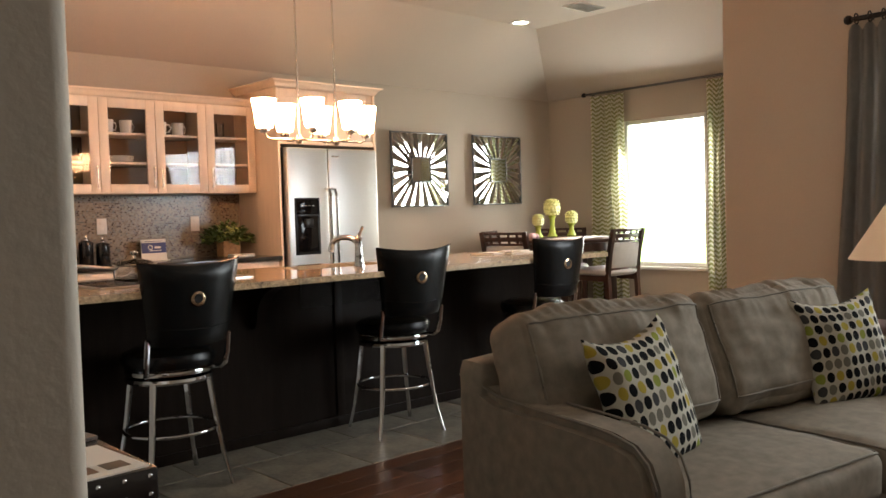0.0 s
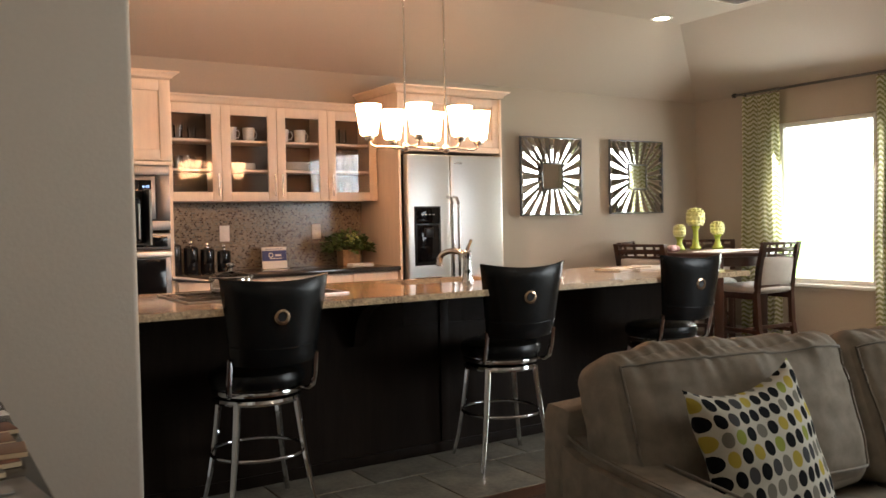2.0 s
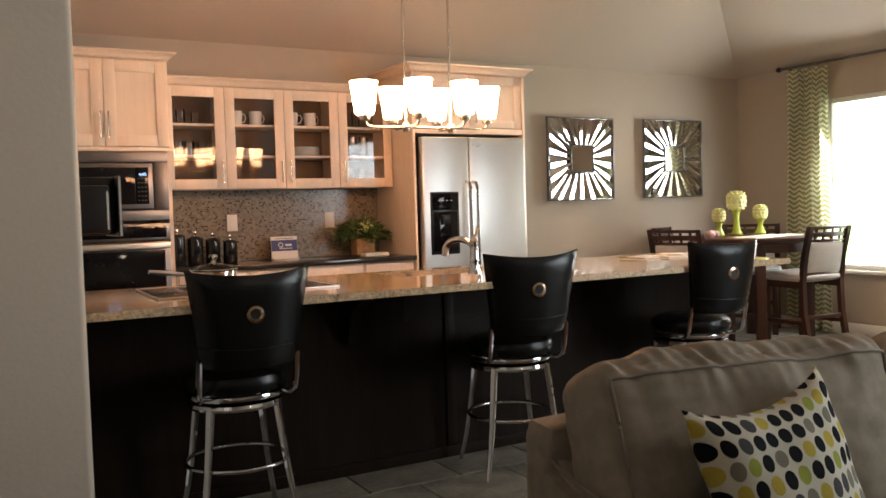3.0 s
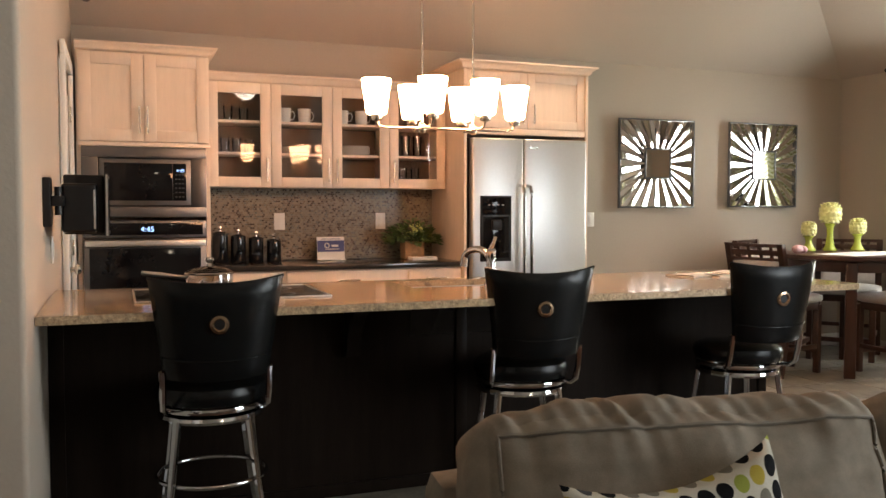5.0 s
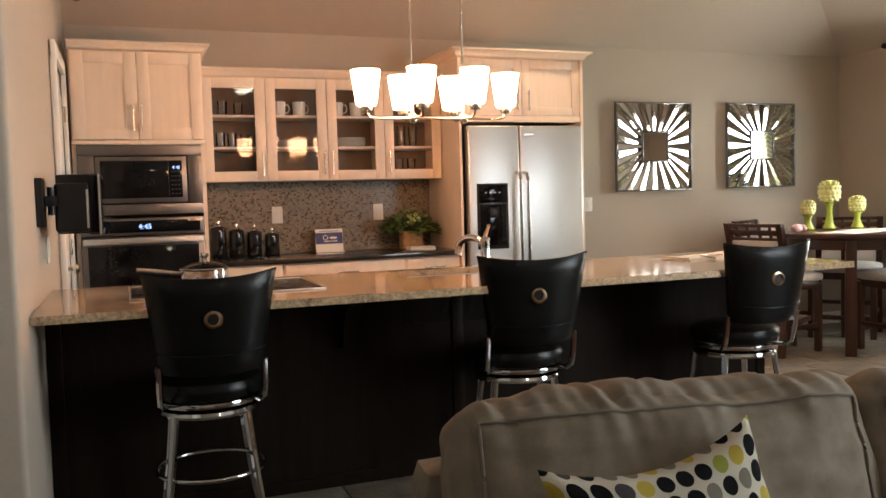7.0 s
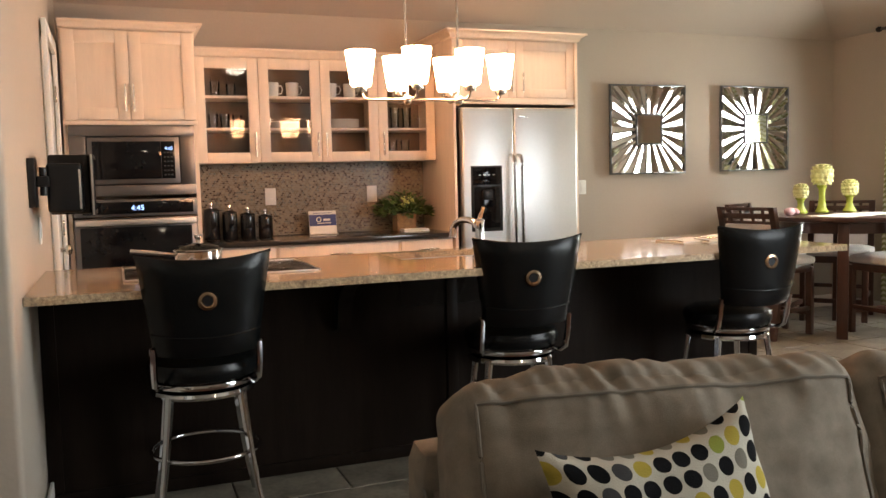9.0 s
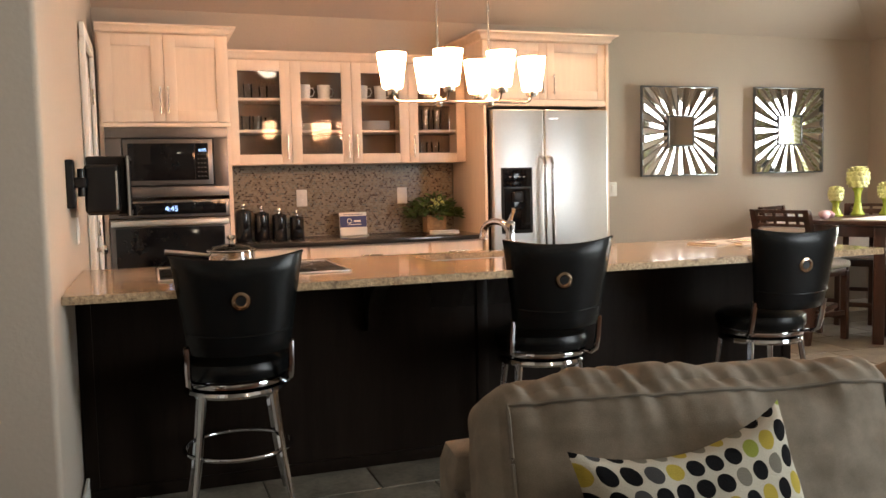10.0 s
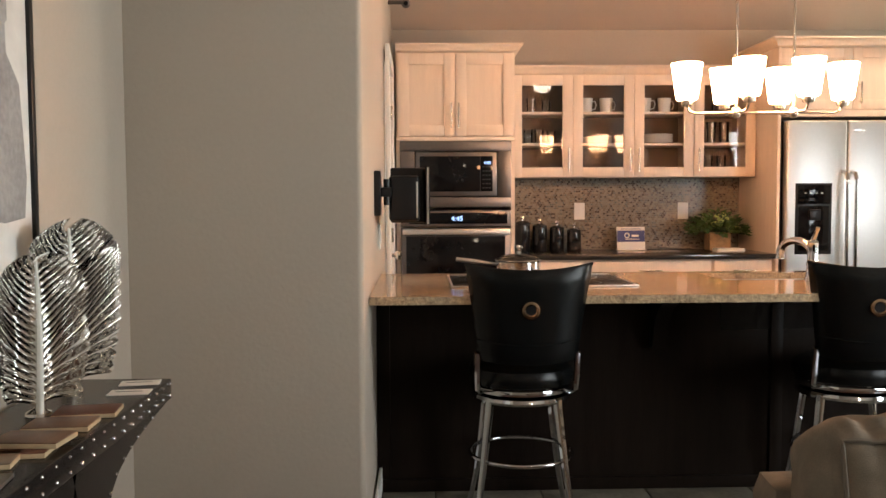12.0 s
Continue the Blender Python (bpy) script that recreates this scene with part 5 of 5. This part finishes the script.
# ---- dishes in the wall cabinets ----
PORC = mat("white_porcelain", (0.78, 0.76, 0.72), 0.2, vary=0.03)


def mug(x, z, a):
    g = thing("mug", pose(x, 2.93, z, 0, 0, a), "white porcelain mug on a cabinet shelf", "mug", "mugs")
    part("cup", lathe([(0, 0), (0.037, 0), (0.041, 0.006), (0.047, 0.102), (0.044, 0.102), (0.038, 0.008), (0, 0.008)], 22), PORC, g)
    part("mug_handle", tube([(0.042, 0, 0.082), (0.066, 0, 0.084), (0.077, 0, 0.058), (0.066, 0, 0.030), (0.040, 0, 0.024)], 0.005, 8), PORC, g)


for x, a in ((1.335, 10), (1.475, 20), (1.745, -30), (1.885, 15)):
    mug(x, 1.8715, a)


def plates(x, z, n, r):
    g = thing("plate_stack", pose(x, 2.95, z), "stack of white porcelain plates on a cabinet shelf", "plates", "plate stacks")
    for i in range(n):
        part("plate", lathe([(0, 0), (r * 0.6, 0), (r, 0.012), (r, 0.015), (r * 0.6, 0.004), (0, 0.004)], 28, m=pose(0, 0, 0.0085 * i)), PORC, g)


plates(1.42, 1.6575, 5, 0.105)
plates(1.84, 1.6575, 7, 0.112)
plates(1.43, 1.4435, 4, 0.085)
plates(1.85, 1.4435, 4, 0.085)


def tumbler(x, y, z, h, r):
    g = thing("drinking_glass", pose(x, y, z), "clear glass tumbler on a cabinet shelf", "glass", "glasses")
    part("bowl", lathe([(0, 0), (r * 0.85, 0), (r, h), (r * 0.94, h), (r * 0.8, 0.008), (0, 0.008)], 18), GLASS, g)


for x, y, z, h in ((0.95, 2.92, 1.8715, 0.10), (1.06, 2.96, 1.8715, 0.09), (0.93, 2.92, 1.6575, 0.10), (1.01, 2.95, 1.6575, 0.10), (1.09, 2.92, 1.6575, 0.09), (0.99, 2.93, 1.4435, 0.06), (2.22, 2.93, 1.6575, 0.15), (2.31, 2.93, 1.6575, 0.15), (2.20, 2.93, 1.4435, 0.13), (2.30, 2.95, 1.4435, 0.13), (2.26, 2.95, 1.8715, 0.12)):
    tumbler(x, y, z, h, 0.033)

# ---- things on the island ----
pn = thing("saucepan", pose(0.612, 0.80, 0.9225), "stainless steel saucepan with glass lid on the cooktop", "pan")
part("pot", lathe([(0, 0), (0.090, 0), (0.098, 0.008), (0.100, 0.070), (0.104, 0.073), (0.096, 0.073), (0.094, 0.01), (0, 0.008)], 40), CHROME, pn)
part("lid", lathe([(0.103, 0.074), (0.103, 0.078), (0.08, 0.092), (0.04, 0.102), (0.012, 0.105), (0.012, 0.102), (0.04, 0.098), (0.08, 0.088), (0.10, 0.074)], 40), GLASS, pn, "clear glass lid with steel rim")
part("lid_rim", tube([(0.103 * math.cos(2 * math.pi * i / 40), 0.103 * math.sin(2 * math.pi * i / 40), 0.076) for i in range(40)], 0.004, 8, closed=True), CHROME, pn)
part("lid_knob", lathe([(0, 0.104), (0.013, 0.105), (0.009, 0.118), (0.014, 0.125), (0.020, 0.132), (0.018, 0.141), (0, 0.145)], 24), CHROME, pn)
part("handle", tube([(-0.098, 0, 0.058), (-0.13, 0, 0.062), (-0.20, 0, 0.072), (-0.28, 0, 0.082)], 0.008, 10, rr=[0.008, 0.008, 0.011, 0.010]), STEEL, pn)
for x, y, a in ((3.16, 0.78, 12), (3.32, 0.66, -14), (3.45, 0.86, 30)):
    me = thing("menu_booklet", pose(x, y, 0.9145, 0, 0, a), "cream paper menu booklet lying on the granite", "booklet", "booklets on the island")
    part("cover", box(-0.14, -0.10, 0, 0.14, 0.10, 0.004, 0.001), PAPER, me)
    part("page_block", box(-0.135, -0.095, 0.0042, 0.135, 0.095, 0.008, 0.001), PAPER, me)
    part("spiral", rod((-0.137, -0.09, 0.008), (-0.137, 0.09, 0.008), 0.004), NICKEL, me)

# ---- television on its arm ----
tv = thing("television", pose(0, 0, 0), "small black television on a folding wall arm", "television")
part("wall_plate", box(-0.0215, 0.57, 1.205, 0.006, 0.68, 1.395, 0.004), BLACK, tv)
part("arm", (lambda b: (box(0.005, 0.60, 1.285, 0.05, 0.66, 1.325, 0.004, bm=b), rod((0.03, 0.63, 1.25), (0.03, 0.63, 1.36), 0.014, bm=b), b)[-1])(bmesh.new()), BLACK, tv)
part("rear_shell", box(0.043, 0.72, 1.172, 0.196, 1.05, 1.412, 0.008, 3), BLACK, tv)
part("housing", box(0.038, 0.655, 1.180, 0.170, 0.719, 1.376, 0.014, 3), BLACK, tv)
part("bezel", box(0.197, 0.640, 1.164, 0.212, 1.06, 1.414, 0.004), BLACK, tv)
part("bezel_edge", box(0.201, 0.6385, 1.168, 0.209, 0.6398, 1.410), STEEL, tv, "thin bright edge strip")
part("screen", box(0.2118, 0.66, 1.188, 0.2145, 1.04, 1.394), BLACKGLASS, tv)
part("side_strip", box(0.155, 0.6525, 1.195, 0.163, 0.6548, 1.350, 0.001), STEEL, tv)
sc = thing("security_camera", pose(0.030, 2.42, 2.515), "small grey dome security camera high on the wall", "camera")
part("mount", rod((-0.052, 0, 0), (0.05, 0, 0), 0.013), STEELH, sc)
part("camera_body", lathe([(0, -0.04), (0.022, -0.038), (0.028, -0.02), (0.028, 0.03), (0.018, 0.035), (0, 0.032)], 20, m=pose(0.062, -0.01, -0.01, 100, 0, 0)), STEELH, sc)
part("lens", lathe([(0, 0), (0.015, 0.001), (0.012, 0.008), (0, 0.010)], 16, m=pose(0.062, -0.048, -0.016, 100, 0, 0)), BLACKGLASS, sc)

# ---- console with sculptures ----
CBLACK = mat("black_lacquer", (0.014, 0.011, 0.010), 0.25, vary=0.3, scale=8)
CY0, CY1, CX0, CX1 = -1.97, -0.69, -0.795, -0.507
cs = thing("console_table", pose(0, 0, 0), "black lacquered console table with nailhead trim and flared legs", "console")
part("tabletop", box(CX0, CY0, 0.735, CX1, CY1, 0.79, 0.004), CBLACK, cs)
LEGZ = [0.735 * (1 - (i / 16) ** 2) for i in range(17)]


def sweep(z):
    """How far a leg's outer edge reaches towards the table's end at the height z."""
    return 0.45 * (z / 0.735) ** 18 + 0.05 * (z / 0.735) ** 2


for y0, sg2 in ((CY0 + 0.51, 1), (CY1 - 0.51, -1)):
    for x0 in (CX0 + 0.004, CX1 - 0.054):
        b = bmesh.new()
        lo = [b.verts.new((x0, y0 - sg2 * sweep(z), z)) for z in LEGZ] + [b.verts.new((x0, y0 + sg2 * (0.06 + 0.08 * (z / 0.735) ** 4), z)) for z in LEGZ[::-1]]
        hi = [b.verts.new((v.co.x + 0.05, v.co.y, v.co.z)) for v in lo]
        n = len(lo)
        for i in range(16):
            b.faces.new((lo[i], lo[i + 1], lo[n - 2 - i], lo[n - 1 - i]))
            b.faces.new((hi[i], hi[n - 1 - i], hi[n - 2 - i], hi[i + 1]))
        for i in range(n):
            b.faces.new((lo[i], lo[(i + 1) % n], hi[(i + 1) % n], hi[i]))
        bmesh.ops.recalc_face_normals(b, faces=b.faces)
        part("leg", b, CBLACK, cs)


def studs(pts, axis):
    m0 = lathe([(0.0045, 0), (0.004, 0.0015), (0.0022, 0.0028), (0, 0.0033)], 8)
    me = bpy.data.meshes.new("nailhead")
    m0.to_mesh(me)
    m0.free()
    me.materials.append(CHROME)
    me.shade_smooth()
    for p in pts:
        o = new("nailhead", me)
        o.parent = cs
        o.matrix_local = pose(*p, *(0, 90, 0) if axis == "x" else (90, 0, 0))


N = 21
studs([(CX1, CY0 + 0.015 + (CY1 - CY0 - 0.03) * i / N, z) for i in range(N + 1) for z in (0.747, 0.778)], "x")
studs([(CX0 + 0.015 + (CX1 - CX0 - 0.03) * i / 6, CY0, z) for i in range(7) for z in (0.747, 0.778)], "y")
for y0, sg2 in ((CY0 + 0.51, 1), (CY1 - 0.51, -1)):
    path, gone, row = [(y0 - sg2 * (sweep(z) - 0.014), z) for z in [0.727 * (1 - (i / 80) ** 2) for i in range(80)]], 0.0, []
    for (ya, za), (yb, zb) in zip(path, path[1:]):
        gone += math.hypot(yb - ya, zb - za)
        if gone > 0.045:
            row.append((CX1 - 0.004, yb, zb))
            gone = 0.0
    studs(row, "x")

SILVER = mat("silver_ceramic", (0.82, 0.80, 0.77), 0.08, 1.0, vary=0.05)
SPINE = mat("pale_silver_rib", (0.70, 0.67, 0.60), 0.35, 0.15, vary=0.05)


def feather(m, hgt, wid, seed, label):
    """A broad ceramic plume on a stem: ridged vanes that curl away from a pale rib."""
    rnd = random.Random(seed)
    f = thing("feather_sculpture", m, label, "sculpture", "feather sculptures")
    t = bmesh.new()
    barbs = max(14, int(hgt * 50))
    nv, nu = barbs * 8, 16
    lobes = [rnd.uniform(0.90, 1.06) for _ in range(7)]
    rows = []
    for s in (-1, 1):
        for j in range(nv + 1):
            v = j / nv
            row = []
            env = max(0.02, math.sin(math.pi * min(1, 0.22 + 0.78 * v))) ** 0.5
            k, w0 = divmod(v * 6, 1)
            w0 = w0 * w0 * (3 - 2 * w0)
            lob = lobes[int(k)] * (1 - w0) + lobes[min(6, int(k) + 1)] * w0
            lob *= 1 - 0.05 * abs(math.cos(math.pi * v * barbs)) ** 6
            notch = 1 - 0.13 * max(0, 1 - abs(v - 0.62 - 0.06 * s) / 0.02)
            for i in range(nu + 1):
                u = i / nu
                w = wid / 2 * max(0.05, env) * lob * notch * u
                z = 0.02 + (hgt - 0.02) * v * 0.84 + 0.34 * hgt * u ** 1.5 * (1 - 0.80 * v * v) * min(1, 0.15 + 2.4 * v)
                barb = abs(math.sin(math.pi * v * barbs))
                y = -0.017 * barb ** 0.8 * min(1, u * 6) * (1 - 0.25 * u) - 0.050 * u * u + 0.034 * math.sin(math.pi * u) - 0.045 * v * v * u
                row.append(t.verts.new((s * w, y, z)))
            rows.append((s, row))
    for s in (-1, 1):
        rr = [r for q, r in rows if q == s]
        for a, b in zip(rr, rr[1:]):
            for i in range(nu):
                t.faces.new((a[i], a[i + 1], b[i + 1], b[i]))
    bmesh.ops.remove_doubles(t, verts=t.verts, dist=1e-5)
    bmesh.ops.recalc_face_normals(t, faces=t.faces)
    for g in bmesh.ops.extrude_face_region(t, geom=t.faces[:])["geom"]:
        if isinstance(g, bmesh.types.BMVert):
            g.co.y += 0.006
    bmesh.ops.recalc_face_normals(t, faces=t.faces)
    part("plume", t, SILVER, f, "polished silver ridged vanes", 70)
    part("rib", tube([(0.004 * math.sin(3 * k), -0.016 - 0.006 * k, hgt * 0.86 * k) for k in [i / 14 for i in range(15)]], 0.009, 10, rr=[0.0085 - 0.0055 * i / 14 for i in range(15)]), SPINE, f, "pale smooth rib")
    part("base", lathe([(0, 0), (0.030, 0), (0.028, 0.006), (0.012, 0.014), (0, 0.018)], 20), SILVER, f)
    return f


feather(pose(-0.714, -0.842, 0.791, 0, 0, 36), 0.48, 0.228, 3, "tall silver ceramic feather sculpture on the black console")
feather(pose(-0.692, -1.075, 0.791, 0, 0, 34), 0.405, 0.20, 8, "shorter silver ceramic feather sculpture on the black console")

WS = [mat("wood_sample_" + n, c, 0.4, vary=0.4, scale=4, stretch=(8, 1, 8)) for n, c in (("red_brown", (0.13, 0.05, 0.028)), ("mid_brown", (0.16, 0.085, 0.05)), ("grey_brown", (0.14, 0.10, 0.07)))]
EDGE = mat("sample_edge", (0.45, 0.33, 0.2), 0.7)
for i, (x, y, z, a, k) in enumerate(((-0.582, -1.075, 0.791, 8, 0), (-0.595, -1.185, 0.791, 4, 1), (-0.605, -1.37, 0.791, 6, 0), (-0.585, -1.34, 0.803, -3, 1), (-0.64, -1.44, 0.791, 10, 2))):
    w = thing("wood_sample", pose(x, y, z, 0, 0, a), "small stained wood flooring sample on the console", "wood sample", "flooring samples")
    part("board", box(-0.068, -0.045, 0.0, 0.068, 0.045, 0.009, 0.001), EDGE, w)
    part("veneer", box(-0.067, -0.044, 0.0092, 0.067, 0.044, 0.0115, 0.0006), WS[k], w)
for x, y, a in ((-0.57, -0.755, 10), (-0.56, -0.865, 6)):
    cd = thing("price_card", pose(x, y, 0.791, 0, 0, a), "small cream card on the console", "card", "cards")
    part("card", box(-0.05, -0.03, 0, 0.05, 0.03, 0.002), PAPER, cd)
    part("text_bar", box(-0.035, 0.002, 0.0022, 0.03, 0.006, 0.0028), mat("grey_ink", (0.2, 0.2, 0.2), 0.7), cd)
STONE = mat("stone_sample", (0.10, 0.085, 0.075), 0.3, vary=0.5, scale=25)
bo = thing("sample_board", pose(-0.655, -1.62, 0.791, 0, 0, 8), "dark sample board with small grey stone chips", "sample board")
part("board", box(-0.13, -0.11, 0, 0.13, 0.09, 0.008, 0.002), STONE, bo)
for i in range(3):
    for j in range(2):
        part("chip", box(-0.10 + i * 0.07, -0.08 + j * 0.07, 0.0085, -0.05 + i * 0.07, -0.03 + j * 0.07, 0.012, 0.001), mat("chip", (0.13 + 0.05 * j + 0.02 * i, 0.12 + 0.045 * j + 0.02 * i, 0.105 + 0.04 * j + 0.02 * i), 0.5), bo)
br = thing("brochure", pose(-0.655, -1.87, 0.791, 0, 0, 4), "glossy white brochure with brown photo squares on the console", "brochure")
part("sheet", box(-0.13, -0.10, 0, 0.13, 0.10, 0.003), PAPER, br)
for i in range(3):
    part("photo", box(-0.04 + i * 0.055, -0.075, 0.0032, 0.0 + i * 0.055, -0.035, 0.0042), WS[i], br)
st2 = thing("acrylic_stand", pose(-0.715, -1.47, 0.791, 0, 0, 20), "clear acrylic card stand on the console", "stand")
part("holder", box(-0.055, -0.003, 0, 0.055, 0.003, 0.15, 0.001), GLASS, st2)
part("holder_foot", box(-0.055, -0.03, 0, 0.055, 0.03, 0.004, 0.001), GLASS, st2)

CANVAS = mat("grey_abstract_canvas", (0.70, 0.69, 0.66), 0.5, vary=0.25, scale=1.5, bscale=20)
INK = mat("canvas_grey", (0.30, 0.30, 0.30), 0.5, vary=0.5, scale=4)
pc = thing("framed_picture", pose(-0.808, 0, 0), "large pale grey still-life canvas in a thin black frame", "picture")
part("canvas", box(0.006, -1.79, 1.02, 0.020, -0.865, 2.10), CANVAS, pc)
fb = bmesh.new()
for a in ((-1.81, 1.005, -1.79, 2.115), (-0.865, 1.005, -0.845, 2.115), (-1.79, 1.005, -0.865, 1.025), (-1.79, 2.095, -0.865, 2.115)):
    box(0.0, a[0], a[1], 0.03, a[2], a[3], 0.002, bm=fb)
part("picture_frame", fb, BLACK, pc)
part("painted_bottle", merge(bmesh.new(), lathe([(0, 0), (0.10, 0.01), (0.115, 0.10), (0.09, 0.30), (0.03, 0.36), (0.028, 0.42), (0.04, 0.43), (0.04, 0.49), (0, 0.495)], 30), Matrix.Translation((0.0205, -1.0, 1.22)) @ Matrix.Diagonal((0.004, 1, 1.1, 1))), INK, pc)

# ---- lamp and plant past the sofa ----
et = thing("end_table", pose(3.31, -1.86, 0), "dark wood end table beside the sofa", "table")
part("tabletop", box(-0.25, -0.25, 0.55, 0.25, 0.25, 0.585, 0.006), CHERRY, et)
for sx in (-1, 1):
    for sy in (-1, 1):
        part("leg", box(0.22 * sx - 0.02, 0.22 * sy - 0.02, 0, 0.22 * sx + 0.02, 0.22 * sy + 0.02, 0.55, 0.003), CHERRY, et)
LSH = mat("cream_lamp_shade", (0.78, 0.70, 0.58), 0.8, vary=0.05, bump=0.2, bscale=200)
tl = thing("table_lamp", pose(3.31, -1.84, 0.586), "table lamp with a cream cone shade on the end table", "lamp")
part("base", lathe([(0, 0), (0.08, 0), (0.08, 0.015), (0.03, 0.03), (0.05, 0.10), (0.06, 0.17), (0.035, 0.26), (0.012, 0.30), (0.008, 0.62), (0, 0.62)], 28), NICKEL, tl)
part("shade", lathe([(0.245, 0.335), (0.065, 0.62), (0.062, 0.62), (0.242, 0.335)], 36), LSH, tl)
p2 = thing("potted_plant", pose(3.30, -2.02, 0.586), "small green leafy plant beside the lamp", "plant")
part("pot", lathe([(0, 0), (0.05, 0), (0.065, 0.10), (0.06, 0.10), (0.05, 0.09), (0, 0.09)], 20), BASKET, p2)
part("leaves", foliage(random.Random(9), 200, 0.15, 0.28, 0.08, 0.05), mat("bright_leaf", (0.17, 0.30, 0.06), 0.5, vary=0.4), p2)

# ---- floor pieces ----
fl = bpy.data.objects["floor"]


def pieces(name, me_cache, rects, z, material, gap, bev, parent):
    for x0, y0, x1, y1 in rects:
        k = (round(x1 - x0, 3), round(y1 - y0, 3))
        if k not in me_cache:
            b = box(-k[0] / 2 + gap, -k[1] / 2 + gap, -0.010, k[0] / 2 - gap, k[1] / 2 - gap, 0.0, bev, 1)
            me = bpy.data.meshes.new(name)
            b.to_mesh(me)
            b.free()
            me.materials.append(material)
            me_cache[k] = me
        o = new(name, me_cache[k])
        o.parent = parent
        o.location = ((x0 + x1) / 2, (y0 + y1) / 2, z)


TS, EDGEY = 0.46, -0.10
rects = []
for r in range(8):
    y0, y1 = EDGEY + r * TS, min(EDGEY + (r + 1) * TS, 3.1)
    x = 0.0 - (0.23 if r % 2 else 0.0)
    while x < 6.55:
        a, c = max(x, 0.0), min(x + TS, 6.56)
        if c - a > 0.05 and y1 - y0 > 0.03:
            rects.append((a, y0, c, y1))
        x += TS
pieces("tile", {}, rects, 0.0, TILE, 0.003, 0.0025, fl)
rnd = random.Random(11)
rects, rest = [], []
r = 0
PW = 0.127
while EDGEY - r * PW > -5.9:
    y1 = EDGEY - r * PW
    y0 = y1 - PW
    x, xe = (0.0 if y1 > -0.1 - 1e-6 else -0.8), 4.8
    if y0 < -2.5:
        x = -3.98
    if y0 < -0.12 and y0 >= -2.5:
        x = -0.80
    first = True
    while x < xe - 0.01:
        L = rnd.choice((0.6, 0.9, 1.2)) if not first else rnd.choice((0.4, 0.7, 1.0))
        first = False
        c = min(x + L, xe)
        (rects if len(rects) < 290 else rest).append((x, y0, c, y1))
        x = c
    r += 1
pieces("plank", {}, rects, 0.0, PLANK, 0.0008, 0.001, fl)
b = bmesh.new()
for x0, y0, x1, y1 in rest:
    box(x0 + 0.0008, y0 + 0.0008, -0.010, x1 - 0.0008, y1 - 0.0008, 0.0, bm=b)
if rest:
    tagged(part("far_planks", b, PLANK, fl, "hand-scraped reddish brown planks"), kind="stuff")
